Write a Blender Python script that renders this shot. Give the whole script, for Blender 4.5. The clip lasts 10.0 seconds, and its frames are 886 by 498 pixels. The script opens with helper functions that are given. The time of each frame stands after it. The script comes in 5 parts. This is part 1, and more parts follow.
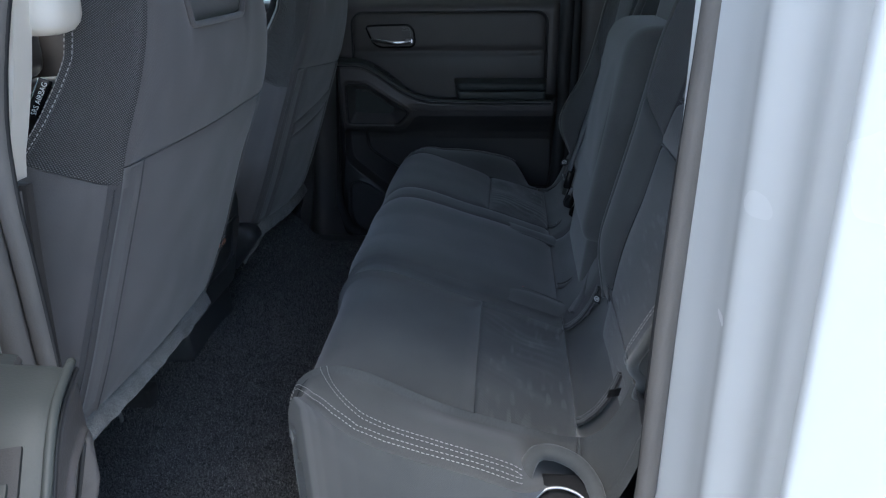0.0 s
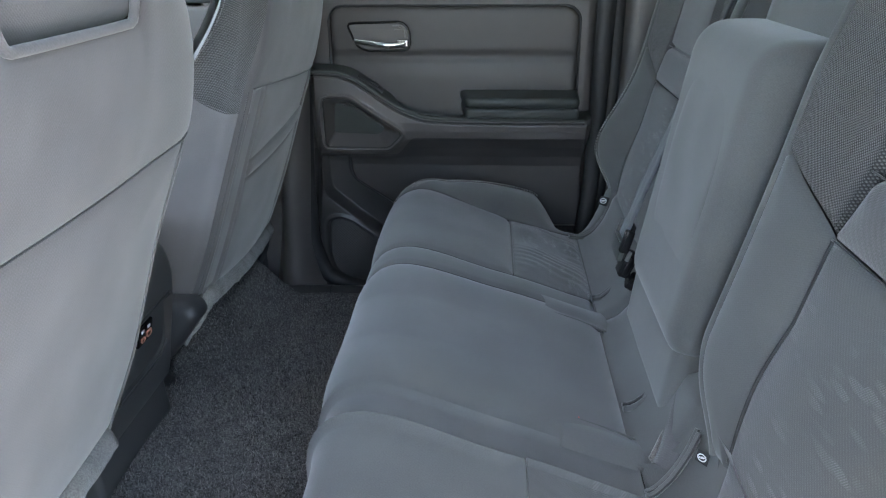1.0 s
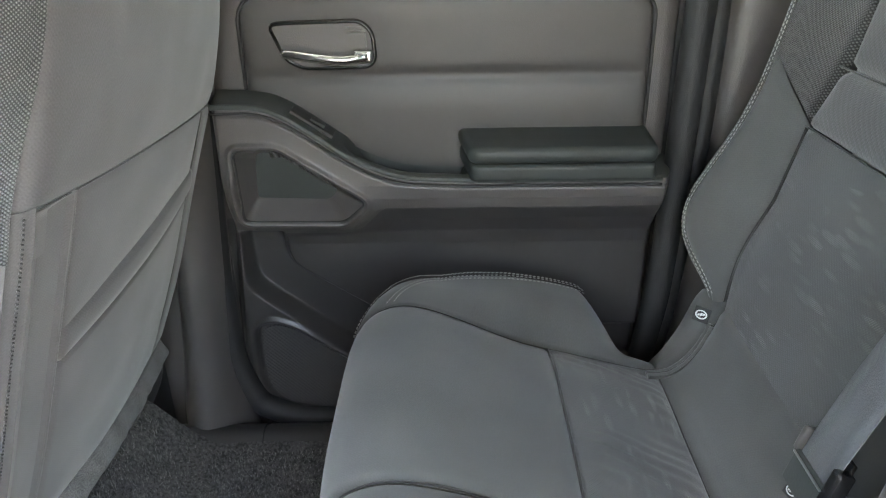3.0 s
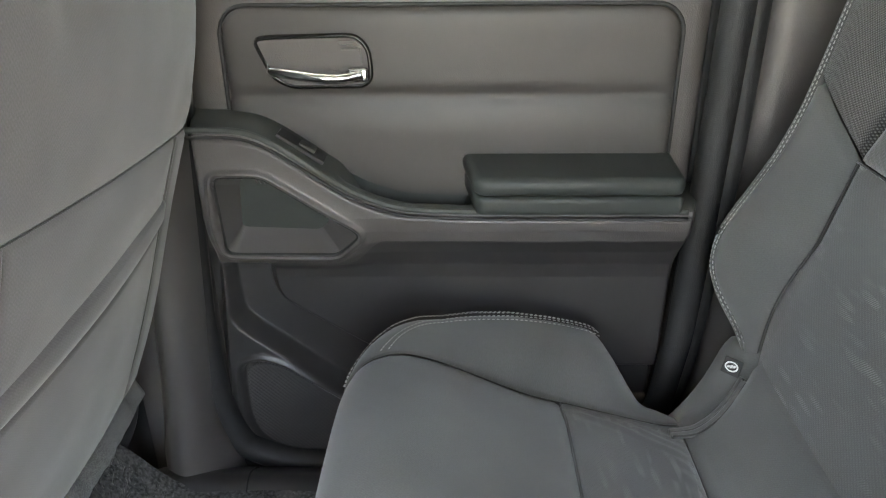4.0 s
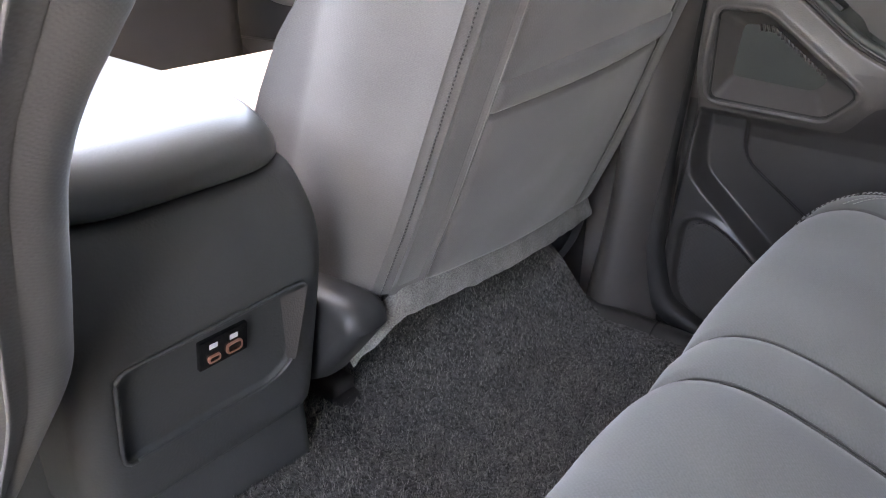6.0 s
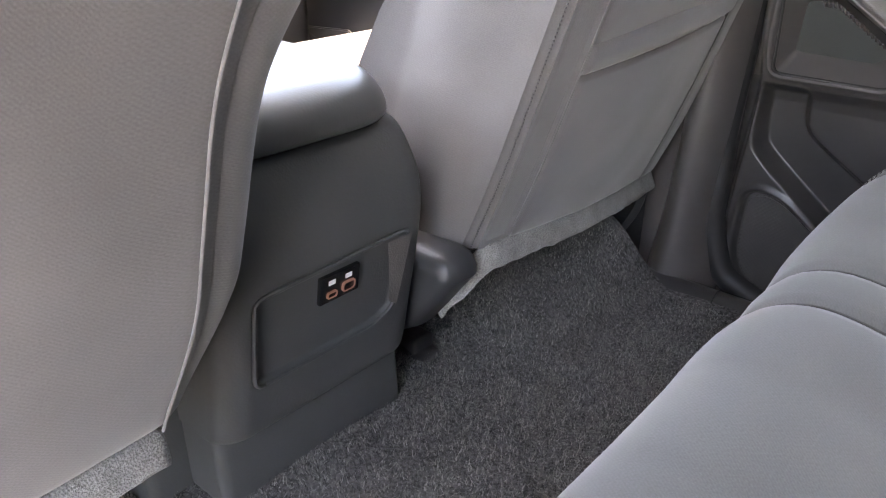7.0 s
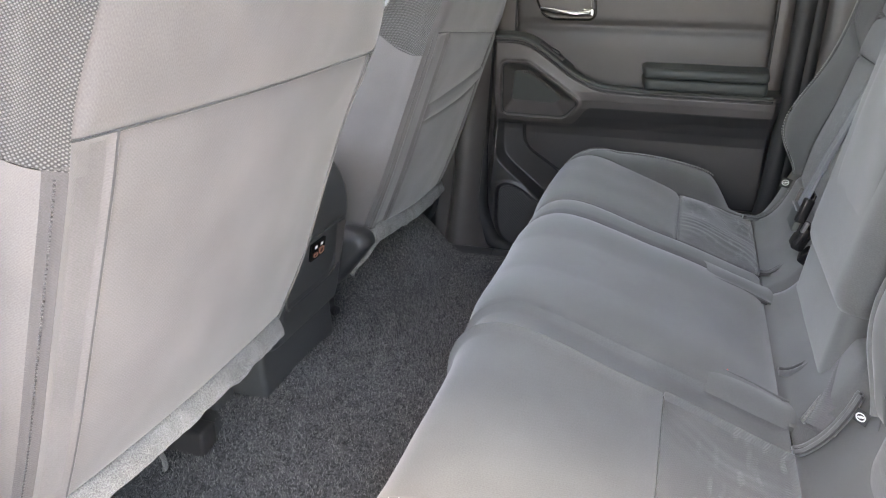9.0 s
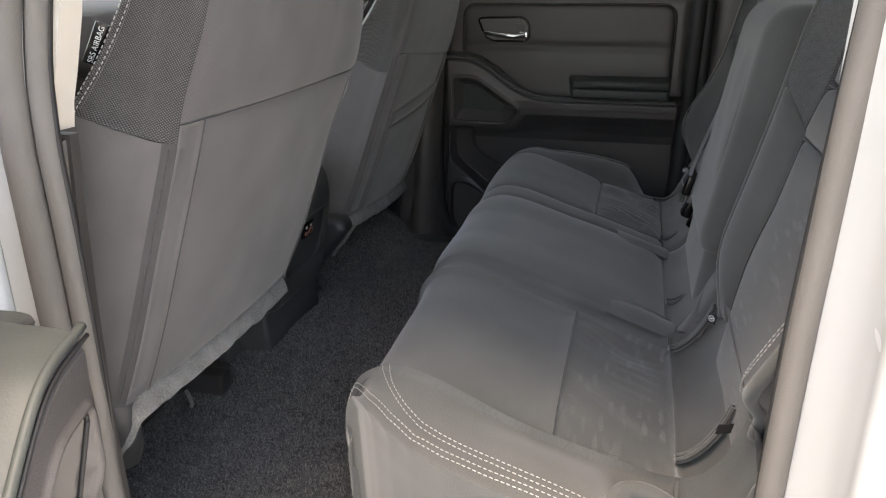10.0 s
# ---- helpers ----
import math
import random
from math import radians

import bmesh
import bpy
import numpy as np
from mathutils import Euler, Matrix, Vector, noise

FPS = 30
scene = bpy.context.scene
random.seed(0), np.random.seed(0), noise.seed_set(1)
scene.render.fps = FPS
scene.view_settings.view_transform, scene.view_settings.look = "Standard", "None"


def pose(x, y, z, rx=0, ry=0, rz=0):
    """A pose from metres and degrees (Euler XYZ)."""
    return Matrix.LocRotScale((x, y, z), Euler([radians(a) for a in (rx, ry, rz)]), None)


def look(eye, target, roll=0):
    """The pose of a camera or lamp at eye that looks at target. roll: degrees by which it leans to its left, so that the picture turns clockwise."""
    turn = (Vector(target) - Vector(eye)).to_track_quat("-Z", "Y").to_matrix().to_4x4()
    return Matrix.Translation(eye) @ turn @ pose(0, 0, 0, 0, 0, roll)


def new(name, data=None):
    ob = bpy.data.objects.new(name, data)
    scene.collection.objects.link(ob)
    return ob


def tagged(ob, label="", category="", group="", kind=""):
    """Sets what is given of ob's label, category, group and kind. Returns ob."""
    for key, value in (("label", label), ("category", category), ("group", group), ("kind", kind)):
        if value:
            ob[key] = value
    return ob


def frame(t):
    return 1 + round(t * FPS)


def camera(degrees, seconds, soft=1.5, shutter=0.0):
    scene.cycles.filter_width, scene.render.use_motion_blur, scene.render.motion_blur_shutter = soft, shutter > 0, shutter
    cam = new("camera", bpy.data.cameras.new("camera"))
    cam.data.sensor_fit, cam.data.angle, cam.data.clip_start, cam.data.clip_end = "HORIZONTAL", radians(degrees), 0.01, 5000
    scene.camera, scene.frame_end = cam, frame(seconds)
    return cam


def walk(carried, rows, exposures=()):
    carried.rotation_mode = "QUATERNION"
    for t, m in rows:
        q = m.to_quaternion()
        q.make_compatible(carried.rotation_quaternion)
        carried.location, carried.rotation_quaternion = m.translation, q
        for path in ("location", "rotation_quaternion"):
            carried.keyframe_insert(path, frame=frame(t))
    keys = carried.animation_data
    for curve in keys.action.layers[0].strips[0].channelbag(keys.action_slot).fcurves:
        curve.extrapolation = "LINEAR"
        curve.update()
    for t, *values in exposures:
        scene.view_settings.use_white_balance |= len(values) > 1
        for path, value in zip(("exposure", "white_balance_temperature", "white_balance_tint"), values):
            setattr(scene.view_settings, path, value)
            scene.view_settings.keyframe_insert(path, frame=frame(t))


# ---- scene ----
cam = camera(62.0, 10.0, soft=1.15)
PATH = [
    (0, (0.093, 0.114, 0.908), (-0.075, 1.964, 0.166), -0.9),
    (0.5, (0.049, 0.352, 0.898), (-0.097, 2.196, 0.139), -0.7),
    (1, (0.006, 0.592, 0.897), (-0.116, 2.43, 0.117), -0.5),
    (1.5, (-0.025, 0.778, 0.896), (-0.131, 2.606, 0.092), -0.6),
    (2, (-0.057, 0.989, 0.891), (-0.132, 2.808, 0.065), -0.7),
    (2.5, (-0.074, 1.152, 0.872), (-0.116, 2.965, 0.028), -0.8),
    (3, (-0.076, 1.273, 0.877), (-0.098, 3.072, 0.004), -0.9),
    (4.5, (-0.061, 1.391, 0.878), (-0.142, 3.189, 0.005), 0.3),
    (5, (-0.05, 1.355, 0.826), (-0.514, 3.08, -0.075), 0.3),
    (5.5, (-0.049, 1.305, 0.76), (-0.904, 2.874, -0.138), 0.2),
    (6, (-0.038, 1.262, 0.703), (-1.155, 2.66, -0.192), 1.0),
    (7.5, (-0.04, 1.059, 0.679), (-1.219, 2.412, -0.204), 0.3),
    (8, (-0.035, 0.911, 0.722), (-0.983, 2.425, -0.178), 1.2),
    (8.5, (-0.002, 0.734, 0.768), (-0.709, 2.409, -0.065), 1.1),
    (9, (0.035, 0.528, 0.802), (-0.537, 2.293, 0.055), 0.3),
    (9.5, (0.068, 0.36, 0.829), (-0.435, 2.159, 0.115), -0.3),
    (10, (0.116, 0.225, 0.832), (-0.356, 2.039, 0.134), -0.3),
]
EXPOSURE = [(0, 2.05, 6100, 6), (0.5, 2.85, 6000, 16), (1, 4.2, 7000, 6), (2, 4.6, 8300, 8), (2.5, 4.9, 8200, 8), (3, 5.05, 8500, 8), (4.5, 5.35, 8900, 12), (5, 5.55, 8900, 18), (5.5, 5.35, 8600, 18), (6, 5.15, 8600, 18), (7.5, 5.15, 8700, 20), (8.5, 4.85, 8500, 22), (9.2, 4.75, 8500, 12), (9.5, 4.42, 8500, 12), (10, 3.15, 8600, 13)]
walk(cam, [(t, look(eye, target, roll)) for t, eye, target, roll in PATH], EXPOSURE)

# ---- light ----
world = bpy.data.worlds.new("sky")
scene.world = world
world.use_nodes = True
wn = world.node_tree
sky = wn.nodes.new("ShaderNodeTexSky")
sky.sky_type, sky.sun_disc = "NISHITA", False
sky.sun_elevation, sky.sun_rotation = radians(80), radians(-140)
sky.dust_density = 2.5
wn.links.new(sky.outputs[0], wn.nodes["Background"].inputs[0])
wn.nodes["Background"].inputs[1].default_value = 0.15
sun = new("sun", bpy.data.lights.new("sun", "SUN"))
sun.data.energy, sun.data.angle, sun.data.color = 1.4, radians(45), (1.0, 0.96, 0.91)
sun.matrix_world = look((-0.7, 0.75, 6.8), (0, 1.5, 0.4))

CY = 1.54  # the middle line of the cab


# ---- materials ----
def material(name, colour, rough=0.6, metal=0.0, sheen=0.0, spec=0.5):
    m = bpy.data.materials.new(name)
    m.use_nodes = True
    p = m.node_tree.nodes["Principled BSDF"]
    p.inputs["Base Color"].default_value = (*colour, 1)
    p.inputs["Roughness"].default_value = rough
    p.inputs["Metallic"].default_value = metal
    p.inputs["Specular IOR Level"].default_value = spec
    p.inputs["Sheen Weight"].default_value = sheen
    p.inputs["Sheen Roughness"].default_value = 0.5
    return m, m.node_tree.nodes, m.node_tree.links, p


SPACE = ["Object"]  # where patterns are laid out: the thing's own space, or along a sewn panel


def mapped(nodes, links, scale, turn=(0, 0, 0)):
    co = nodes.new("ShaderNodeTexCoord")
    mp = nodes.new("ShaderNodeMapping")
    mp.inputs["Scale"].default_value = scale if isinstance(scale, tuple) else (scale,) * 3
    mp.inputs["Rotation"].default_value = [radians(a) for a in turn]
    links.new(co.outputs[SPACE[0]], mp.inputs[0])
    return mp.outputs[0]


def noise_tex(nodes, links, scale, detail=3.0, vec=None):
    n = nodes.new("ShaderNodeTexNoise")
    n.inputs["Scale"].default_value, n.inputs["Detail"].default_value = scale, detail
    links.new(vec if vec else mapped(nodes, links, 1.0), n.inputs["Vector"])
    return n.outputs["Fac"]


def ramp(nodes, links, fac, a, b, lo=0.3, hi=0.7):
    r = nodes.new("ShaderNodeValToRGB")
    r.color_ramp.elements[0].position, r.color_ramp.elements[1].position = lo, hi
    r.color_ramp.elements[0].color, r.color_ramp.elements[1].color = (*a, 1), (*b, 1)
    links.new(fac, r.inputs[0])
    return r.outputs[0]


def maths(nodes, links, op, a, b):
    n = nodes.new("ShaderNodeMath")
    n.operation = op
    for k, v in enumerate((a, b)):
        if isinstance(v, (int, float)):
            n.inputs[k].default_value = v
        else:
            links.new(v, n.inputs[k])
    return n.outputs[0]


def bump(nodes, links, p, height, strength, dist):
    b = nodes.new("ShaderNodeBump")
    b.inputs["Strength"].default_value, b.inputs["Distance"].default_value = strength, dist
    links.new(height, b.inputs["Height"])
    links.new(b.outputs[0], p.inputs["Normal"])


def wave(nodes, links, scale, axis, vec, distort=0.0):
    w = nodes.new("ShaderNodeTexWave")
    w.bands_direction = axis
    w.inputs["Scale"].default_value, w.inputs["Distortion"].default_value = scale, distort
    links.new(vec, w.inputs["Vector"])
    return w.outputs["Fac"]


def sewn(build):
    """A cloth in two layouts; panels take the one that follows their own length and width."""
    solid = build()
    SPACE[0] = "UV"
    ALONG[solid.name] = build()
    SPACE[0] = "Object"
    return solid


ALONG = {}


def cloth(name, colour, weave=230.0, amount=0.35, vary=0.14, pattern=False, sheen=0.3):
    """Woven seat cloth: two crossed ribs, soiling at large scale, a fine thread mottle."""
    def build():
        m, n, l, p = material(name, colour, 0.92, 0, sheen, 0.25)
        a = wave(n, l, weave, "DIAGONAL", mapped(n, l, 1.0))
        b = wave(n, l, weave * 0.5, "DIAGONAL", mapped(n, l, (1, -1, 1)))
        h = maths(n, l, "MULTIPLY", a, b)
        big = noise_tex(n, l, 7.0, 4)
        fine = noise_tex(n, l, 620.0, 2)
        f = maths(n, l, "ADD", maths(n, l, "MULTIPLY", big, 0.52), maths(n, l, "MULTIPLY", fine, 0.36))
        f = maths(n, l, "ADD", f, maths(n, l, "MULTIPLY", a, 0.05))
        lo, hi = [c * (1 - 1.5 * vary) for c in colour], [c * (1 + 1.5 * vary) for c in colour]
        col = ramp(n, l, f, lo, hi, 0.35, 0.65)
        h = maths(n, l, "ADD", maths(n, l, "MULTIPLY", h, 0.35), maths(n, l, "MULTIPLY", fine, 0.6))
        if pattern:
            # scattered slanting patches of a coarse rib, embossed into the plain cloth
            mask = None
            for turn, off in ((28, 0.0), (38, 3.7)):
                v = n.new("ShaderNodeTexVoronoi")
                v.inputs["Scale"].default_value, v.inputs["Randomness"].default_value = 52, 0.9
                mp = mapped(n, l, (0.42, 1.9, 1.0), (0, 0, turn))
                mp.node.inputs["Location"].default_value = (off, off, 0)
                l.new(mp, v.inputs["Vector"])
                pick = ramp(n, l, v.outputs["Color"], (0, 0, 0), (1, 1, 1), 0.60, 0.66)
                core = ramp(n, l, v.outputs["Distance"], (1, 1, 1), (0, 0, 0), 0.35, 0.55)
                one = maths(n, l, "MULTIPLY", pick, core)
                mask = one if mask is None else maths(n, l, "MAXIMUM", mask, one)
            big2 = noise_tex(n, l, 11.0, 2)
            mask = maths(n, l, "MULTIPLY", mask, ramp(n, l, big2, (0, 0, 0), (1, 1, 1), 0.40, 0.58))
            rib = maths(n, l, "MULTIPLY", wave(n, l, 150.0, "X", mapped(n, l, 1.0, (0, 0, -38))), mask)
            h = maths(n, l, "ADD", h, maths(n, l, "MULTIPLY", rib, 1.3))
            mix = n.new("ShaderNodeMix")
            mix.data_type = "RGBA"
            mix.inputs[7].default_value = (*[c * 1.7 for c in colour], 1)
            l.new(maths(n, l, "MULTIPLY", rib, 0.75), mix.inputs[0])
            l.new(col, mix.inputs[6])
            col = mix.outputs[2]
        l.new(col, p.inputs["Base Color"])
        bump(n, l, p, h, amount, 0.0009)
        return m

    return sewn(build)


def mesh_cloth(name, colour):
    """Open honeycomb mesh over a darker ground."""
    def build():
        m, n, l, p = material(name, colour, 0.75, 0, 0.2, 0.35)
        v = n.new("ShaderNodeTexVoronoi")
        v.voronoi_dimensions = "2D" if SPACE[0] == "UV" else "3D"
        v.inputs["Scale"].default_value, v.inputs["Randomness"].default_value = 420.0, 0.0
        l.new(mapped(n, l, (1, 1.0, 1), (0, 0, 45)), v.inputs["Vector"])
        col = ramp(n, l, v.outputs["Distance"], [c * 1.6 for c in colour], [c * 0.36 for c in colour], 0.17, 0.42)
        l.new(col, p.inputs["Base Color"])
        inv = maths(n, l, "SUBTRACT", 1.0, v.outputs["Distance"])
        bump(n, l, p, inv, 0.9, 0.002)
        return m

    return sewn(build)


def plastic(name, colour, rough=0.5, grain=260.0, amount=0.25, vary=0.1):
    """Moulded plastic with leather grain and faint handling marks."""
    m, n, l, p = material(name, colour, rough)
    v = n.new("ShaderNodeTexVoronoi")
    v.feature = "SMOOTH_F1"
    v.inputs["Scale"].default_value = grain
    l.new(mapped(n, l, 1.0), v.inputs["Vector"])
    big = noise_tex(n, l, 9.0, 2)
    l.new(ramp(n, l, big, [c * (1 - vary) for c in colour], [c * (1 + vary) for c in colour]), p.inputs["Base Color"])
    rr = n.new("ShaderNodeMapRange")
    rr.inputs["To Min"].default_value, rr.inputs["To Max"].default_value = rough - 0.03, rough + 0.05
    l.new(big, rr.inputs[0])
    l.new(rr.outputs[0], p.inputs["Roughness"])
    bump(n, l, p, v.outputs["Distance"], amount, 0.0012)
    return m


def carpet_material(name, colour, scale=260.0, low=0.45, high=2.0, relief=1.0):
    m, n, l, p = material(name, colour, 1.0, 0, 0.25, 0.1)
    a = noise_tex(n, l, scale, 3)
    b = noise_tex(n, l, 30.0, 4)
    f = maths(n, l, "ADD", maths(n, l, "MULTIPLY", a, 0.7), maths(n, l, "MULTIPLY", b, 0.3))
    l.new(ramp(n, l, f, [c * low for c in colour], [c * high for c in colour], 0.36, 0.66), p.inputs["Base Color"])
    bump(n, l, p, f, relief, 0.006)
    return m


# one cloth in two tones: bench darker, front seats lighter, to paint their light
M_CLOTH = cloth("seat_cloth_dim", (0.096, 0.098, 0.096), amount=0.08)
M_CLOTH_BACK = cloth("seat_cloth_lit", (0.118, 0.111, 0.112), weave=200, amount=0.16)
M_INSERT = cloth("patterned_cloth", (0.090, 0.092, 0.091), amount=0.45, pattern=True)
M_BAND = cloth("ribbed_cloth", (0.09, 0.088, 0.089), weave=120, amount=0.7)
M_MESH = mesh_cloth("mesh_cloth", (0.088, 0.086, 0.085))
M_HEM = carpet_material("felt_hem", (0.20, 0.195, 0.186), 620, 0.60, 1.6, 0.6)
M_CARPET = carpet_material("carpet", (0.066, 0.065, 0.064), 220)
M_TRIM = plastic("grained_plastic", (0.088, 0.080, 0.078), 0.38, 620, 0.22)
# on the rear doors this tone paints shade onto the same plastic as the trim
M_LOWER = plastic("dark_plastic", (0.040, 0.0375, 0.038), 0.35, 420, 0.05)
M_VINYL = plastic("soft_vinyl", (0.053, 0.048, 0.046), 0.48, 800, 0.07)
# a little green in the colour mimics window light on the armrest tops
M_PAD = plastic("pad_vinyl", (0.036, 0.041, 0.039), 0.48, 420, 0.12)
M_CONSOLE = plastic("console_plastic", (0.060, 0.063, 0.066), 0.5, 420, 0.15)
M_BLACK = plastic("gloss_black", (0.008, 0.008, 0.009), 0.2, 600, 0.02)
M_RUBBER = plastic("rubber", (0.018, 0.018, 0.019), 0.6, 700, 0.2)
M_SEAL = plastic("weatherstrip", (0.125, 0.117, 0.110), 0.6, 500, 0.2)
# green cast: on the door ledges it paints in light through tinted glass
M_LEDGE = plastic("ledge_plastic", (0.06, 0.065, 0.061), 0.5, 420, 0.12)
M_LID = plastic("lid_vinyl", (0.075, 0.079, 0.081), 0.32, 420, 0.1)
M_SMOOTH = plastic("smooth_plastic", (0.084, 0.077, 0.075), 0.34, 700, 0.04)
M_CREAM = plastic("pillar_trim", (0.62, 0.58, 0.52), 0.6, 600, 0.1, 0.03)
M_BODY = plastic("white_paint", (0.48, 0.50, 0.51), 0.25, 30, 0.01, 0.02)
for pad in (M_PAD, M_LEDGE):
    pad.node_tree.nodes["Principled BSDF"].inputs["Specular IOR Level"].default_value = 0.28
M_THREAD = cloth("thread", (0.4, 0.39, 0.375), 900, 0.2)
M_PIPE = cloth("piping", (0.135, 0.13, 0.13), 900, 0.2)
M_DARKSEAM = cloth("dark_seam", (0.042, 0.042, 0.042), 900, 0.2)
# darker than the seat cloth: shade along the seam is put into this colour
M_ZIP = cloth("zip_tape", (0.072, 0.068, 0.07), 500, 0.4)
M_SEAM = cloth("seam_thread", (0.055, 0.053, 0.054), 900, 0.2)
M_WEB = cloth("belt_webbing", (0.085, 0.092, 0.1), 600, 0.5)
M_CHROME = material("chrome", (0.75, 0.76, 0.78), 0.08, 1.0)[0]
M_STEEL = material("steel", (0.5, 0.5, 0.5), 0.35, 1.0)[0]
M_WHITE = material("white_print", (0.75, 0.75, 0.74), 0.6)[0]
M_RED = material("red_button", (0.55, 0.03, 0.02), 0.4)[0]
M_COPPER = material("port_tongue", (0.45, 0.2, 0.14), 0.4, 0.3)[0]
M_LINER = cloth("headliner", (0.46, 0.45, 0.43), 500, 0.2)
M_GROUND = carpet_material("pavement", (0.36, 0.355, 0.34), 60)


def pile_material():
    m, n, l, p = material("carpet_fibre", (0.07, 0.07, 0.073), 0.9, 0, 0.3, 0.2)
    g = n.new("ShaderNodeNewGeometry")
    l.new(ramp(n, l, g.outputs["Random Per Island"], (0.028, 0.028, 0.029), (0.30, 0.29, 0.278), 0.40, 1.0), p.inputs["Base Color"])
    return m


M_PILE = pile_material()


def glass_material():
    m, n, l, p = material("window_glass", (0.85, 0.9, 0.87), 0.02)
    p.inputs["Transmission Weight"].default_value = 1.0
    p.inputs["IOR"].default_value = 1.02
    return m


M_GLASS = glass_material()


def privacy_glass(name, tint):
    """Dark tinted pane: lets a little of the light through, with a faint reflection."""
    m = bpy.data.materials.new(name)
    m.use_nodes = True
    n, l = m.node_tree.nodes, m.node_tree.links
    n.remove(n["Principled BSDF"])
    t, g, f, x = n.new("ShaderNodeBsdfTransparent"), n.new("ShaderNodeBsdfGlossy"), n.new("ShaderNodeFresnel"), n.new("ShaderNodeMixShader")
    t.inputs[0].default_value = (*tint, 1)
    g.inputs["Roughness"].default_value = 0.02
    l.new(f.outputs[0], x.inputs[0])
    l.new(t.outputs[0], x.inputs[1])
    l.new(g.outputs[0], x.inputs[2])
    l.new(x.outputs[0], n["Material Output"].inputs[0])
    return m


# tint depths hold light off bench and seat backs; the rear pane is unseen
M_PRIVACY = privacy_glass("privacy_glass", (0.10, 0.12, 0.11))
M_REAR_GLASS = privacy_glass("rear_privacy_glass", (0.035, 0.04, 0.037))


# ---- builders ----
def thing(name, at, label, category, group="", kind=""):
    e = new(name)
    e.empty_display_size = 0.05
    e.location = at
    return tagged(e, label, category, group, kind)


def origin(ob):
    o = Vector(ob.location)
    while ob.parent:
        ob = ob.parent
        o += Vector(ob.location)
    return o


def mesh_part(name, verts, faces, mat, parent=None, label="", smooth=True):
    """One mesh object; the vertices are given in the cab's coordinates."""
    off = np.array(origin(parent)) if parent else np.zeros(3)
    me = bpy.data.meshes.new(name)
    me.from_pydata((np.asarray(verts, float) - off).tolist(), [], faces)
    me.materials.append(mat)
    me.polygons.foreach_set("use_smooth", [smooth] * len(me.polygons))
    ob = new(name, me)
    if parent:
        ob.parent = parent
    return tagged(ob, label)


def part(name, bm, mat, parent=None, label="", smooth=True):
    """Links a bmesh, given in the cab's coordinates, as one mesh object."""
    if parent:
        bmesh.ops.translate(bm, verts=bm.verts, vec=-origin(parent))
    me = bpy.data.meshes.new(name)
    bm.to_mesh(me)
    bm.free()
    me.materials.append(mat)
    me.polygons.foreach_set("use_smooth", [smooth] * len(me.polygons))
    if smooth:
        me.set_sharp_from_angle(angle=radians(40))
    ob = new(name, me)
    if parent:
        ob.parent = parent
    return tagged(ob, label)


def grid_faces(nu, nv):
    i, j = np.meshgrid(np.arange(nu - 1), np.arange(nv - 1), indexing="ij")
    a = (i * nv + j).ravel()
    return np.stack([a, a + nv, a + nv + 1, a + 1], 1).tolist()


def sheet(name, fn, nu, nv, mat, parent=None, label="", u=(0, 1), v=(0, 1), smooth=True):
    """A surface fn(u, v) -> (n, 3) on an even grid."""
    U, V = np.meshgrid(np.linspace(*u, nu), np.linspace(*v, nv), indexing="ij")
    return mesh_part(name, fn(U.ravel(), V.ravel()), grid_faces(nu, nv), mat, parent, label, smooth)


